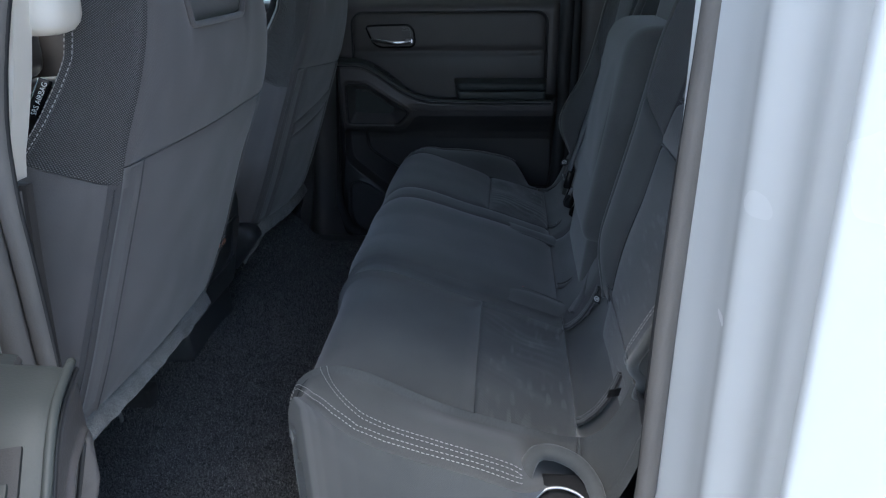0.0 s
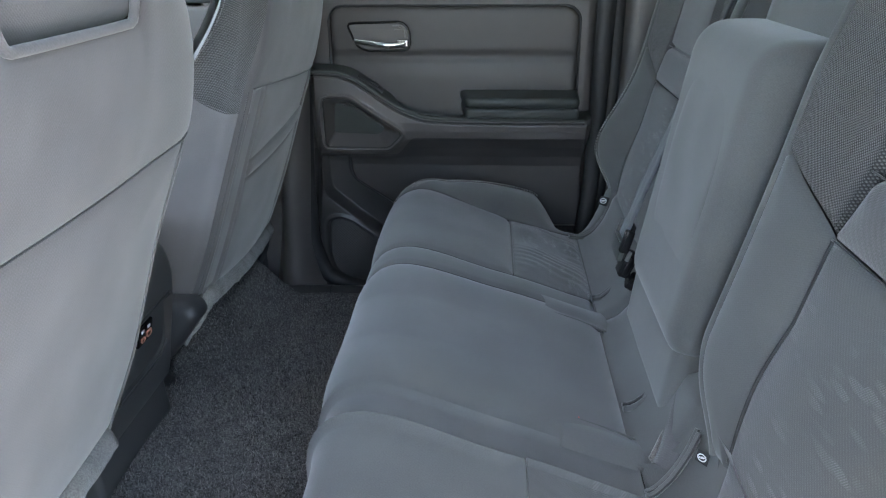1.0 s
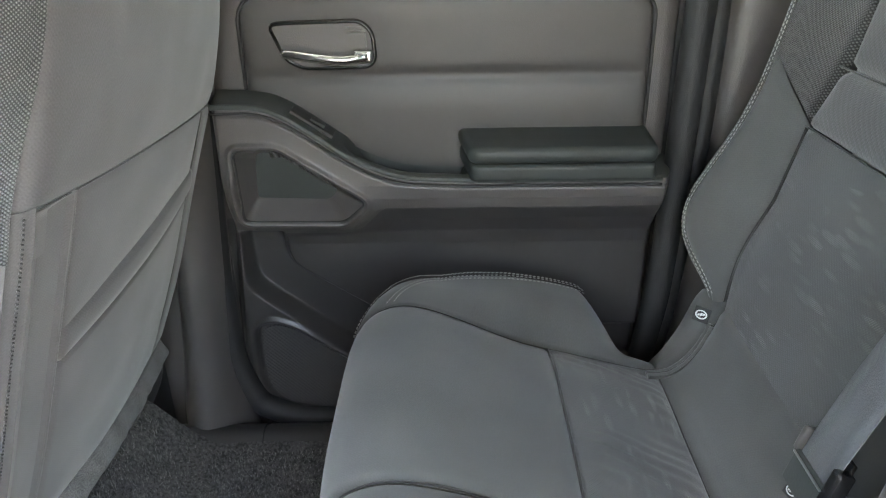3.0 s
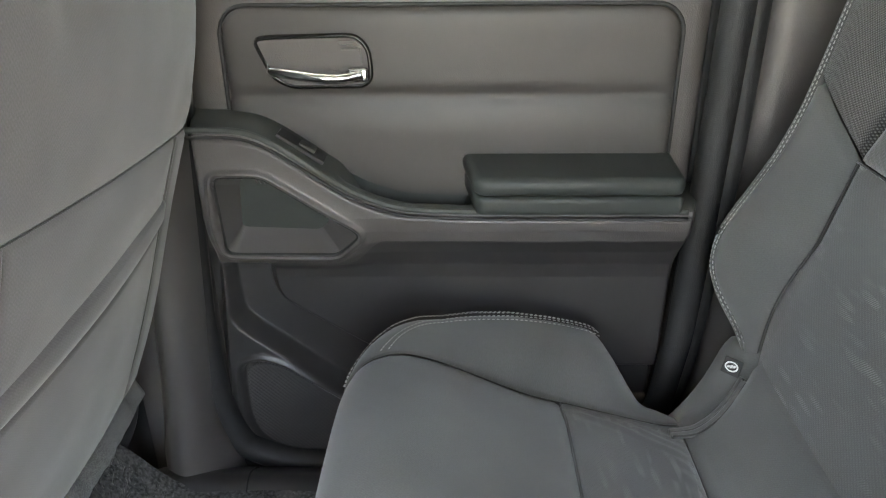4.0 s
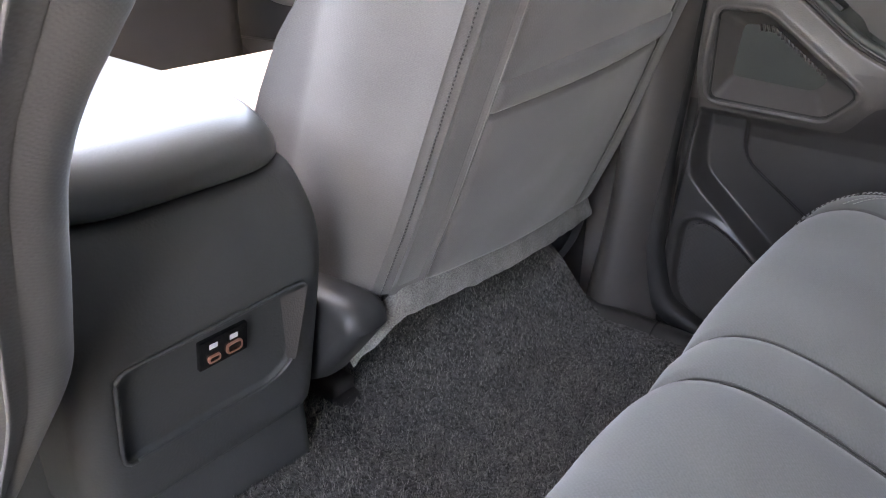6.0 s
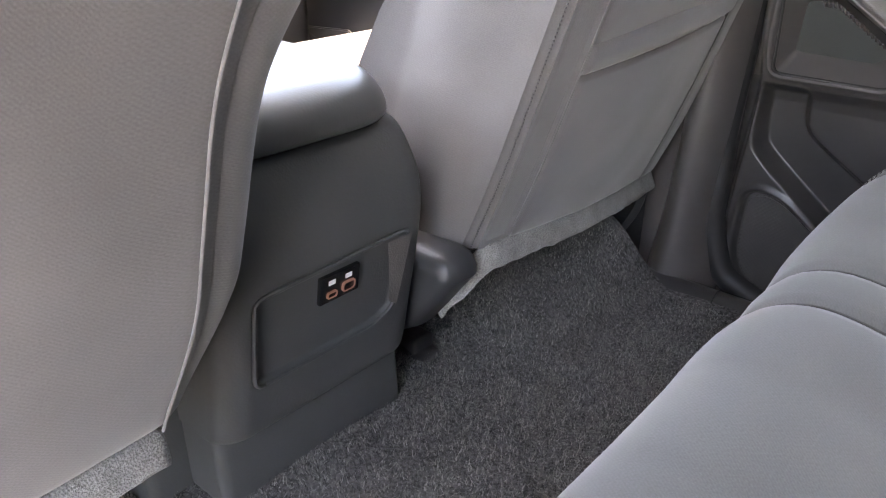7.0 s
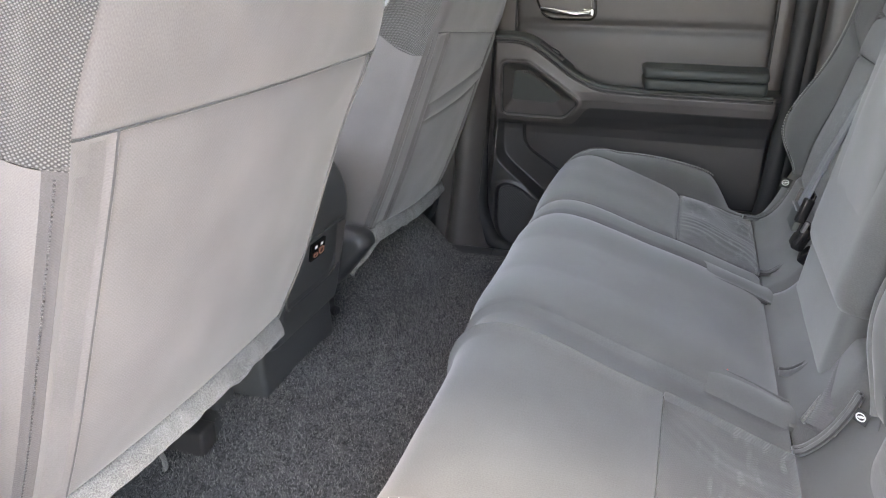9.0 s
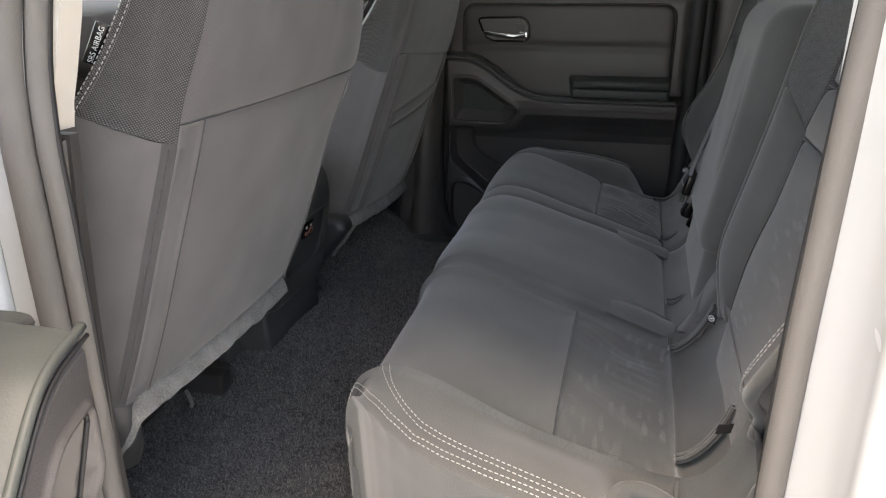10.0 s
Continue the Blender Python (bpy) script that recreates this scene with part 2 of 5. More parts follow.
def panel(name, surf, mat, parent, u, v, n=(24, 24), puff=0.004, edge=0.012, tuck=0.008, label="", inward=False, wrinkle=0.0, seed=0, ripple=0.0):
    """A padded panel of the surface surf(u, v): it swells from its seams and is tucked in along them. Bounds may be functions of the other way's 0..1."""
    val = lambda b, k: np.asarray(b(k) if callable(b) else np.full_like(k, b))  # noqa: E731
    s1, t1 = np.linspace(0, 1, n[0]), np.linspace(0, 1, n[1])
    S, T = np.meshgrid(s1, t1, indexing="ij")
    U = val(u[0], T) * (1 - S) + val(u[1], T) * S
    V = val(v[0], S) * (1 - T) + val(v[1], S) * T
    e = 1e-3
    P = surf(U.ravel(), V.ravel())
    du = surf(U.ravel() + e, V.ravel()) - surf(U.ravel() - e, V.ravel())
    dv = surf(U.ravel(), V.ravel() + e) - surf(U.ravel(), V.ravel() - e)
    N = np.cross(du, dv)
    N /= np.linalg.norm(N, axis=1)[:, None] + 1e-12
    if inward:
        N = -N
    G = P.reshape(*n, 3)
    lu = np.linalg.norm(np.diff(G, axis=0), axis=2).sum(0).mean()
    lv = np.linalg.norm(np.diff(G, axis=1), axis=2).sum(1).mean()
    D = np.minimum(np.minimum(S, 1 - S) * lu, np.minimum(T, 1 - T) * lv).ravel()
    off = puff * (1 - np.exp(-D / edge))
    if wrinkle:
        off += wrinkle * np.array([noise.noise(Vector(p) * 14 + Vector((seed, 0, 0))) for p in P]) * (1 - np.exp(-D / 0.02))
    if ripple:
        bend = np.array([noise.noise(Vector(p) * 9 + Vector((0, seed, 0))) for p in P])
        patch = smooth_step(-0.25, 0.3, np.array([noise.noise(Vector(p) * 11 + Vector((0, 0, seed + 4))) for p in P]))
        off += ripple * np.sin(P[:, 1] * 300 + P[:, 0] * 90 + bend * 7) * patch * (1 - np.exp(-D / 0.02))
    off[D < 1e-6] -= tuck
    ob = mesh_part(name, P + N * off[:, None], grid_faces(*n), ALONG.get(mat.name, mat), parent, label)
    along = np.stack([(S * lu).ravel(), (T * lv).ravel()], 1)
    loops = np.empty(len(ob.data.loops), int)
    ob.data.loops.foreach_get("vertex_index", loops)
    ob.data.uv_layers.new(name="along").data.foreach_set("uv", along[loops].ravel())
    return ob


def rounded(size, r, seg=3):
    bm = bmesh.new()
    bmesh.ops.create_cube(bm, size=1)
    bmesh.ops.scale(bm, vec=size, verts=bm.verts)
    bmesh.ops.bevel(bm, geom=bm.edges[:], offset=r, segments=seg, profile=0.6, affect="EDGES")
    return bm


def block(name, lo, hi, r, mat, parent=None, label="", seg=3, turn=None, bend=None):
    """A box with rounded edges between two corners, turned or bent if asked."""
    lo, hi = Vector(lo), Vector(hi)
    bm = rounded(hi - lo, min(r, 0.49 * min(hi - lo)), seg)
    if turn:
        bmesh.ops.transform(bm, matrix=pose(0, 0, 0, *turn), verts=bm.verts)
    bmesh.ops.translate(bm, verts=bm.verts, vec=(lo + hi) / 2)
    if bend:
        for w in bm.verts:
            w.co = Vector(bend(*w.co))
    return part(name, bm, mat, parent, label)


def prism(name, outline, y0, y1, mat, parent=None, label="", r=0.0, axis="y", seg=2):
    """A flat outline given in two axes, with a thickness along the third, its edges rounded by r."""
    bm = bmesh.new()
    def at(a, b, d):
        return {"y": (a, d, b), "x": (d, a, b), "z": (a, b, d)}[axis]
    low = [bm.verts.new(at(a, b, y0)) for a, b in outline]
    high = [bm.verts.new(at(a, b, y1)) for a, b in outline]
    bm.faces.new(low)
    top = bm.faces.new(high[::-1])
    for k in range(len(low)):
        q = (k + 1) % len(low)
        bm.faces.new((low[k], low[q], high[q], high[k]))
    bmesh.ops.recalc_face_normals(bm, faces=bm.faces)
    if r:
        rims = [g for g in bm.edges if top in g.link_faces or bm.faces[0] in g.link_faces]
        bmesh.ops.bevel(bm, geom=rims, offset=r, segments=seg, affect="EDGES")
    return part(name, bm, mat, parent, label)


def round_outline(pts, r, n=5):
    """The corners of an outline rounded by about r."""
    out = []
    for k, p in enumerate(pts):
        p, a, b = Vector(p), Vector(pts[k - 1]), Vector(pts[(k + 1) % len(pts)])
        da, db = (a - p), (b - p)
        ra, rb = min(r, da.length * 0.45), min(r, db.length * 0.45)
        s, e = p + da.normalized() * ra, p + db.normalized() * rb
        for t in np.linspace(0, 1, n):
            out.append(tuple(s * (1 - t) ** 2 + 2 * p * t * (1 - t) + e * t * t))
    return out


def tube(name, pts, r, mat, parent=None, label="", sides=6, flat=1.0, close=False):
    """A cord along points; flat squeezes it to a strip."""
    P = np.asarray(pts, float)
    T = np.gradient(P, axis=0)
    T /= np.linalg.norm(T, axis=1)[:, None] + 1e-12
    ref = np.array([0.31, 0.22, 0.93]) if abs(T[:, 2]).mean() < 0.9 else np.array([1.0, 0.1, 0.0])
    A = np.cross(T, ref)
    A /= np.linalg.norm(A, axis=1)[:, None] + 1e-12
    B = np.cross(T, A)
    ang = np.linspace(0, 2 * math.pi, sides, endpoint=False)
    V = (P[:, None] + r * (np.cos(ang)[None, :, None] * A[:, None] + flat * np.sin(ang)[None, :, None] * B[:, None])).reshape(-1, 3)
    F = []
    for i in range(len(P) - 1):
        for k in range(sides):
            q = (k + 1) % sides
            F.append((i * sides + k, i * sides + q, (i + 1) * sides + q, (i + 1) * sides + k))
    F += [tuple(range(sides))[::-1], tuple(range((len(P) - 1) * sides, len(P) * sides))]
    return mesh_part(name, V, F, mat, parent, label)


def resample(pts, step):
    P = np.asarray(pts, float)
    s = np.r_[0, np.cumsum(np.linalg.norm(np.diff(P, axis=0), axis=1))]
    k = np.linspace(0, s[-1], max(2, int(s[-1] / step)))
    return np.stack([np.interp(k, s, P[:, c]) for c in range(3)], 1)


def smoothed(P, times=12):
    for _ in range(times):
        P[1:-1] = (P[:-2] + 2 * P[1:-1] + P[2:]) / 4
    return P


def stitching(name, lines, mat, parent, pitch=0.0062, length=0.0043, r=0.00062, label=""):
    """Single thread stitches along lines, all in one mesh."""
    V, F = [], []
    for pts in lines:
        P = resample(pts, pitch)
        T = np.gradient(P, axis=0)
        T /= np.linalg.norm(T, axis=1)[:, None] + 1e-12
        for p, d in zip(P, T):
            a = np.cross(d, (0.3, 0.5, 0.8))
            a /= np.linalg.norm(a) + 1e-12
            b = np.cross(d, a)
            o = len(V)
            for e, rr in ((-0.5, 0.4), (-0.25, 1), (0.25, 1), (0.5, 0.4)):
                for c, s in ((1, 0), (0, 1), (-1, 0), (0, -1)):
                    V.append(p + d * e * length + r * rr * (c * a + s * b))
            for k in range(3):
                for q in range(4):
                    w = (q + 1) % 4
                    F.append((o + 4 * k + q, o + 4 * k + w, o + 4 * k + 4 + w, o + 4 * k + 4 + q))
    return tagged(mesh_part(name, V, F, mat, parent, label), kind="stuff")


def smooth_step(a, b, x):
    t = np.clip((x - a) / (b - a), 0, 1)
    return t * t * (3 - 2 * t)


def spline(pts, n=200):
    """Arc length, and the two coordinates along a smooth curve through points."""
    P = np.asarray(pts, float)
    Q = [P[0]]
    E = np.vstack([2 * P[0] - P[1], P, 2 * P[-1] - P[-2]])
    for k in range(1, len(E) - 2):
        for t in np.linspace(0, 1, 25)[1:]:
            a, b, c, d = E[k - 1], E[k], E[k + 1], E[k + 2]
            Q.append(0.5 * (2 * b + (c - a) * t + (2 * a - 5 * b + 4 * c - d) * t**2 + (3 * b - a - 3 * c + d) * t**3))
    Q = np.array(Q)
    s = np.r_[0, np.cumsum(np.linalg.norm(np.diff(Q, axis=0), axis=1))]
    return s, Q[:, 0], Q[:, 1]


# ---- the cab's shell ----
def floor_height(x, y):
    hump = 0.07 * np.exp(-(((y - 1.55) / 0.27) ** 2))
    rise = 0.054 * np.maximum(y - 1.54, 0) + 0.02 * smooth_step(2.08, 2.22, y) + 0.10 * smooth_step(-0.45, -0.58, x) * smooth_step(1.75, 2.05, y)
    return 0.045 + hump + rise + 0.004 * np.sin(9 * x + 5 * y)


# out of view; its pale colour is chosen to bounce light in at the doors
sheet("ground", lambda u, v: np.stack([u, v, np.full_like(u, -0.5)], 1), 40, 40, M_GROUND, None, "unseen ground around the truck, pale to bounce light into the cab", u=(-300, 300), v=(-300, 300))
tagged(bpy.data.objects["ground"], category="ground", kind="structure")
carpet = sheet("floor", lambda u, v: np.stack([u, v, floor_height(u, v)], 1), 120, 90, M_CARPET, None,
               "dark grey cut-pile carpet over the cab floor", u=(-1.7, 0.4), v=(0.84, 2.19))
tagged(carpet, category="floor", kind="structure")


def structure(ob, label, category):
    return tagged(ob, label, category, kind="structure")


structure(block("roof", (-1.08, 0.66, 1.30), (0.62, 2.42, 1.36), 0.02, M_BODY), "white painted steel roof of the cab", "roof")
structure(block("ceiling", (-1.06, 0.72, 1.27), (0.56, 2.36, 1.296), 0.01, M_LINER), "light cloth headliner", "ceiling")
structure(block("wall_rear", (0.50, 0.62, -0.3), (0.58, 2.46, 0.90), 0.02, M_LINER), "rear wall of the cab behind the bench", "wall")
for y0, y1 in ((0.66, 0.95), (2.13, 2.42)):
    structure(block("rear_pillar", (0.46, y0, 0.88), (0.58, y1, 1.30), 0.02, M_LINER), "light rear corner pillar beside the back window", "pillar")
structure(block("underbody", (-1.8, 0.72, -0.3), (0.5, 2.36, -0.02), 0.02, M_RUBBER), "dark underbody beneath the carpet", "floor")
structure(block("firewall", (-1.85, 0.66, -0.3), (-1.75, 2.42, 0.80), 0.02, M_RUBBER), "dark bulkhead before the front footwells", "wall")
for s in (-1, 1):
    a, b = sorted((CY + s * 0.62, CY + s * 0.86))
    near = s < 0
    label = "white painted sill with a dark scuff strip"
    sill = thing("sill", (0, CY + s * 0.75, -0.1), label, "sill", kind="structure")
    block("body", (-1.6, a, -0.22), (0.42, b, 0.0), 0.03, M_BODY, sill)
    if not near:
        lip_s, lip_y, lip_z = spline([(2.168, 0.085), (2.177, 0.112), (2.196, 0.128), (2.215, 0.127), (2.245, 0.108), (2.275, 0.085), (2.31, 0.08)])

        def scuff(u, v):
            k = v * lip_s[-1]
            return np.stack([u, np.interp(k, lip_s, lip_y), np.interp(k, lip_s, lip_z) - 0.02], 1)

        sheet("scuff_trim", scuff, 60, 30, M_LOWER, sill, "dark moulded scuff strip below the door", u=(-0.52, 0.36), v=(0, 1))
        jk = np.linspace(0.03, 0.75, 20)
        tube("trim_joint", scuff(np.full(20, -0.376), jk) + np.array([0, 0, 0.0006]), 0.0014, M_RUBBER, sill, sides=5)
        continue
    c0, c1 = sorted((CY + s * 0.655, CY + s * 0.75))
    block("scuff_trim", (-0.52, c0, -0.02), (0.36, c1, 0.062), 0.028, M_LOWER, sill, "dark plastic scuff strip")


# Outline of the near rear jamb, seen in plan from the seal outwards.
JAMB = [(0.272, 0.815), (0.284, 0.80), (0.300, 0.765), (0.306, 0.735), (0.308, 0.715), (0.326, 0.70), (0.334, 0.685), (0.336, 0.655), (0.352, 0.640), (0.360, 0.625), (0.372, 0.606), (0.42, 0.592), (1.5, 0.575)]


def jamb_at(s):
    ss, xx, yy = spline(JAMB)
    k = np.asarray(s) * ss[-1]
    return np.interp(k, ss, xx), np.interp(k, ss, yy)


def rear_jamb(side, name, label):
    """The painted corner of the body behind the rear door."""
    def fn(u, v):
        x, y = jamb_at(u**2.4)
        x = x - 0.016 + 0.035 * np.clip(v - 0.75, 0, 1) ** 2 - 0.02 * np.clip(0.35 - v, 0, 1)
        return np.stack([x, y if side < 0 else 2 * CY - y, v], 1)
    ob = thing(name, (0.3, CY + side * 0.75, 0), label, "pillar", kind="structure")
    sheet("painted_panel", fn, 140, 40, M_BODY, ob, u=(0 if side < 0 else 0.42, 1), v=(-0.25, 1.3))
    return ob


rear_jamb(-1, "rear_jamb", "white painted door jamb with soft vertical folds")
rear_jamb(1, "rear_jamb", "white painted far door jamb")
strike = thing("door_striker", (0.315, 0.72, 0.29), "small steel door striker bolted to the white jamb", "striker")
block("plate", (0.296, 0.70, 0.262), (0.309, 0.735, 0.315), 0.004, M_STEEL, strike)
tube("loop", [(0.308, 0.705, 0.30), (0.285, 0.703, 0.30), (0.278, 0.705, 0.297), (0.276, 0.712, 0.29), (0.278, 0.72, 0.283), (0.285, 0.722, 0.28), (0.308, 0.72, 0.28)], 0.004, M_STEEL, strike)
tube("bolt", [(0.30, 0.715, 0.306), (0.29, 0.713, 0.306)], 0.006, M_STEEL, strike, sides=6)


def opening_seal(side, name):
    """Rubber seal round the rear door opening."""
    if side < 0:
        y = 0.803
        line = [(0.295, y, 1.2), (0.2715, y, 0.9), (0.264, y, 0.72), (0.258, y, 0.55), (0.2565, y, 0.35), (0.25, y, 0.24), (0.225, y, 0.14), (0.17, y, 0.07), (0.05, y, 0.045), (-0.15, y, 0.042),
                (-0.33, y, 0.05), (-0.39, y, 0.085), (-0.42, y, 0.17), (-0.428, y, 0.29), (-0.422, y, 0.40), (-0.4215, y, 0.5), (-0.4215, y, 0.61), (-0.423, y, 0.68), (-0.418, y, 0.75), (-0.404, y, 0.813), (-0.384, y, 0.875), (-0.35, y, 0.96), (-0.26, y, 1.2)]
    else:
        y = CY + 0.735
        line = [(0.27, y, 1.2), (0.256, y, 0.9), (0.252, y, 0.70), (0.248, y, 0.45), (0.242, y, 0.30), (0.225, y, 0.17), (0.17, y, 0.09), (0.05, y, 0.075), (-0.15, y, 0.072),
                (-0.33, y, 0.075), (-0.40, y, 0.105), (-0.43, y, 0.19), (-0.435, y, 0.35), (-0.428, y, 0.5), (-0.42, y, 0.65), (-0.40, y, 0.80), (-0.37, y, 1.0), (-0.35, y, 1.2)]
    P = resample(line, 0.012)
    for k in range(3):
        P[1:-1] = (P[:-2] + 2 * P[1:-1] + P[2:]) / 4
    ob = thing(name, (0.25, y, 0.1), "grey rubber weatherstrip round the rear door opening", "seal", kind="structure")
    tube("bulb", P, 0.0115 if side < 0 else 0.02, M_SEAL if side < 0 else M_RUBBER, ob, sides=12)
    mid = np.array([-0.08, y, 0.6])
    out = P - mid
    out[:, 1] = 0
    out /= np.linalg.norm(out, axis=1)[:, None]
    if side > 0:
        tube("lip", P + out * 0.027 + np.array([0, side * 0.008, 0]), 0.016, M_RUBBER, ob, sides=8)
    else:
        front = P[:, 0] < -0.34
        tube("lip", (P + out * 0.026 + np.array([0, -0.010, 0]))[front], 0.016, M_SEAL, ob, "smooth outer lip", sides=10)
        tube("crease", (P - out * 0.0095 + np.array([0, 0.001, 0])), 0.004, M_RUBBER, ob, sides=6)
    return ob


opening_seal(-1, "door_seal")
opening_seal(1, "door_seal")


PILLAR_S, PILLAR_X, PILLAR_Y = spline([(-0.430, 0.745), (-0.438, 0.71), (-0.452, 0.682), (-0.474, 0.672), (-0.496, 0.69), (-0.508, 0.73), (-0.512, 0.80)])
PILLAR_S = PILLAR_S / PILLAR_S[-1]


def centre_pillar(side):
    """The pillar between the doors: painted outside, trimmed inside."""
    ob = thing("centre_pillar", (-0.5, CY + side * 0.75, 0), "centre pillar, white outside, with cream upper and dark lower trim", "pillar", kind="structure")
    y = lambda d: CY + side * d  # noqa: E731
    lean = lambda z: 0.055 * np.clip(z - 0.1, 0, 2) if side > 0 else 0.8 * np.clip(z - 0.65, 0, 0.35) ** 2 + 0.5 * np.clip(z - 1.0, 0, 1) - 0.030  # noqa: E731

    def outer(u, v):
        xs = np.interp(u, [0, 0.35, 0.6, 1], [-0.405 if side < 0 else -0.452, -0.492, -0.512, -0.68])
        ys = np.interp(u, [0, 0.35, 0.6, 1], [0.745 if side < 0 else 0.755, 0.752, 0.83, 0.92])
        return np.stack([xs + lean(v), CY + side * ys, v], 1)

    def inner(u, v):
        k = smooth_step(0, 0.16, u)
        foot = smooth_step(0.22, 0.03, v)
        xs = -0.428 - 0.19 * u - 0.02 * foot * u
        ys = 0.742 - 0.075 * k * (1 - 0.4 * smooth_step(0.3, 0.75, v)) - 0.05 * foot * k
        if side > 0:
            xs = np.interp(u, PILLAR_S, PILLAR_X) - 0.03 * smooth_step(0.36, 0.02, v) * smooth_step(0.40, 1.0, u)
            ys = np.interp(u, PILLAR_S, PILLAR_Y) - 0.012 * smooth_step(0.24, 0.06, v) * smooth_step(0.0, 0.25, u)
            xs = xs + 0.035 * smooth_step(0.22, 0.06, v) * smooth_step(0.45, 0.0, u)
            return np.stack([xs + lean(v), CY + ys, v], 1)
        return np.stack([xs + lean(v), CY + side * ys, v], 1)

    sheet("painted_panel", outer, 40, 30, M_BODY, ob, u=(0 if side < 0 else 0.6, 1), v=(-0.1, 1.3))
    sheet("lower_trim", inner, 40, 50, M_TRIM if side < 0 else M_SMOOTH, ob, "dark grained lower trim", u=(0, 1), v=(0.0, 0.70))
    sheet("upper_trim", lambda u, v: inner(u, v) + np.stack([0.004 + 0 * u, side * -0.004 + 0 * u, 0 * u], 1) * np.array([1, 1, 1]), 30, 30, M_CREAM, ob, "cream upper trim", u=(0, 0.62), v=(0.69, 1.3))
    if side < 0:
        edge = [(-0.24, 1.25), (-0.335, 0.93), (-0.350, 0.862), (-0.364, 0.80), (-0.380, 0.747), (-0.390, 0.718), (-0.395, 0.692)]
        prism("trim_cover", [(a - 0.027, z) for a, z in edge] + [(-0.445, 0.692), (-0.44, 0.80), (-0.40, 0.93), (-0.30, 1.25)], 0.800, 0.85, M_CREAM, ob, "cream upper pillar cover", r=0.010, seg=4)
        low = [(-0.412, 0.688), (-0.420, 0.60), (-0.426, 0.50), (-0.432, 0.36), (-0.43, 0.20), (-0.40, 0.06)]
        prism("lower_cover", low + [(-0.46, 0.06), (-0.46, 0.688)], 0.812, 0.84, M_VINYL, ob, "dark grey lower pillar cover", r=0.008, seg=3)
        block("belt_guide", (-0.44, 0.835, 0.836), (-0.352, 0.905, 0.905), 0.03, M_CREAM, ob, "cream rounded belt guide", 5)
    return ob


centre_pillar(-1)
centre_pillar(1)
# added block, closing a hole by the far pillar where sun and outside came through
structure(block("pillar_gap_filler", (-0.66, CY + 0.775, -0.02), (-0.50, CY + 0.86, 0.78), 0.02, M_TRIM), "dark filler added between the far pillar and the front door to shut out daylight", "trim")
# trim between the far rear door and the bench
for s in (-1, 1):
    q = thing("quarter_trim", (0.4, CY + s * 0.76, 0.1), "grey moulded trim between the rear door and the bench", "trim", kind="structure")
    sheet("moulding", lambda u, v: np.stack([0.268 + 0.26 * u + 0.03 * np.clip(v - 0.6, 0, 1), CY + s * ((0.775 if s > 0 else 0.722) - 0.03 * smooth_step(0.0, 0.2, u) - 0.02 * smooth_step(0.45, 0.25, v)), v], 1), 20, 40, M_TRIM, q, u=(0, 1), v=(0.05, 1.28))


# ---- doors ----
ZS = np.array([(-0.45, 0.624), (-0.40, 0.626), (-0.334, 0.626), (-0.308, 0.618), (-0.276, 0.598), (-0.224, 0.56), (-0.191, 0.541), (-0.143, 0.524), (-0.053, 0.52), (0.25, 0.52)])


def shoulder(x):
    k = np.linspace(-0.45, 0.25, 200)
    z = np.interp(k, ZS[:, 0], ZS[:, 1])
    z = np.convolve(np.pad(z, 6, mode="edge"), np.ones(13) / 13, "valid")
    return np.interp(x, k, z)


def outline_distance(x, z, outline):
    """Signed distance to a closed outline, negative inside."""
    P = np.asarray(outline, float)
    Q = np.roll(P, -1, axis=0)
    d = np.full(x.shape, 9.0)
    inside = np.zeros(x.shape, bool)
    for (ax, az), (bx, bz) in zip(P, Q):
        ex, ez = bx - ax, bz - az
        t = np.clip(((x - ax) * ex + (z - az) * ez) / (ex * ex + ez * ez + 1e-12), 0, 1)
        d = np.minimum(d, np.hypot(x - ax - t * ex, z - az - t * ez))
        cut = (az > z) != (bz > z)
        inside ^= cut & (x < (bx - ax) * (z - az) / (bz - az + 1e-12) + ax)
    return np.where(inside, -d, d)


POCKET = round_outline([(-0.371, 0.566), (-0.312, 0.566), (-0.200, 0.490), (-0.197, 0.478), (-0.230, 0.442), (-0.377, 0.444)], 0.012)
DEEP = round_outline([(-0.357, 0.541), (-0.320, 0.543), (-0.246, 0.490), (-0.242, 0.482), (-0.255, 0.469), (-0.361, 0.473)], 0.008)
DOOR = round_outline([(-0.398, 0.90), (-0.404, 0.45), (-0.424, 0.22), (-0.424, 0.085), (0.232, 0.085), (0.240, 0.90)], 0.055)
CHANNEL = round_outline([(-0.397, 0.365), (-0.393, 0.325), (-0.372, 0.303), (-0.20, 0.164), (0.30, 0.164), (0.30, 0.53), (-0.397, 0.53)], 0.02)
SWELL = round_outline([(-0.334, 0.53), (-0.334, 0.375), (-0.322, 0.350), (-0.15, 0.236), (0.30, 0.236), (0.30, 0.53)], 0.02)
SPEAKER = round_outline([(-0.391, 0.250), (-0.364, 0.261), (-0.330, 0.250), (-0.20, 0.156), (-0.19, 0.080), (-0.300, 0.079), (-0.345, 0.087), (-0.380, 0.112), (-0.393, 0.15)], 0.02)


def face_depth(z):
    """How far from the cab's middle the face of the door lies at a height."""
    return np.interp(z, [0.05, 0.10, 0.25, 0.395, 0.418, 0.445, 0.47, 0.49, 0.51, 0.63], [0.735, 0.742, 0.742, 0.740, 0.734, 0.720, 0.703, 0.693, 0.688, 0.684])


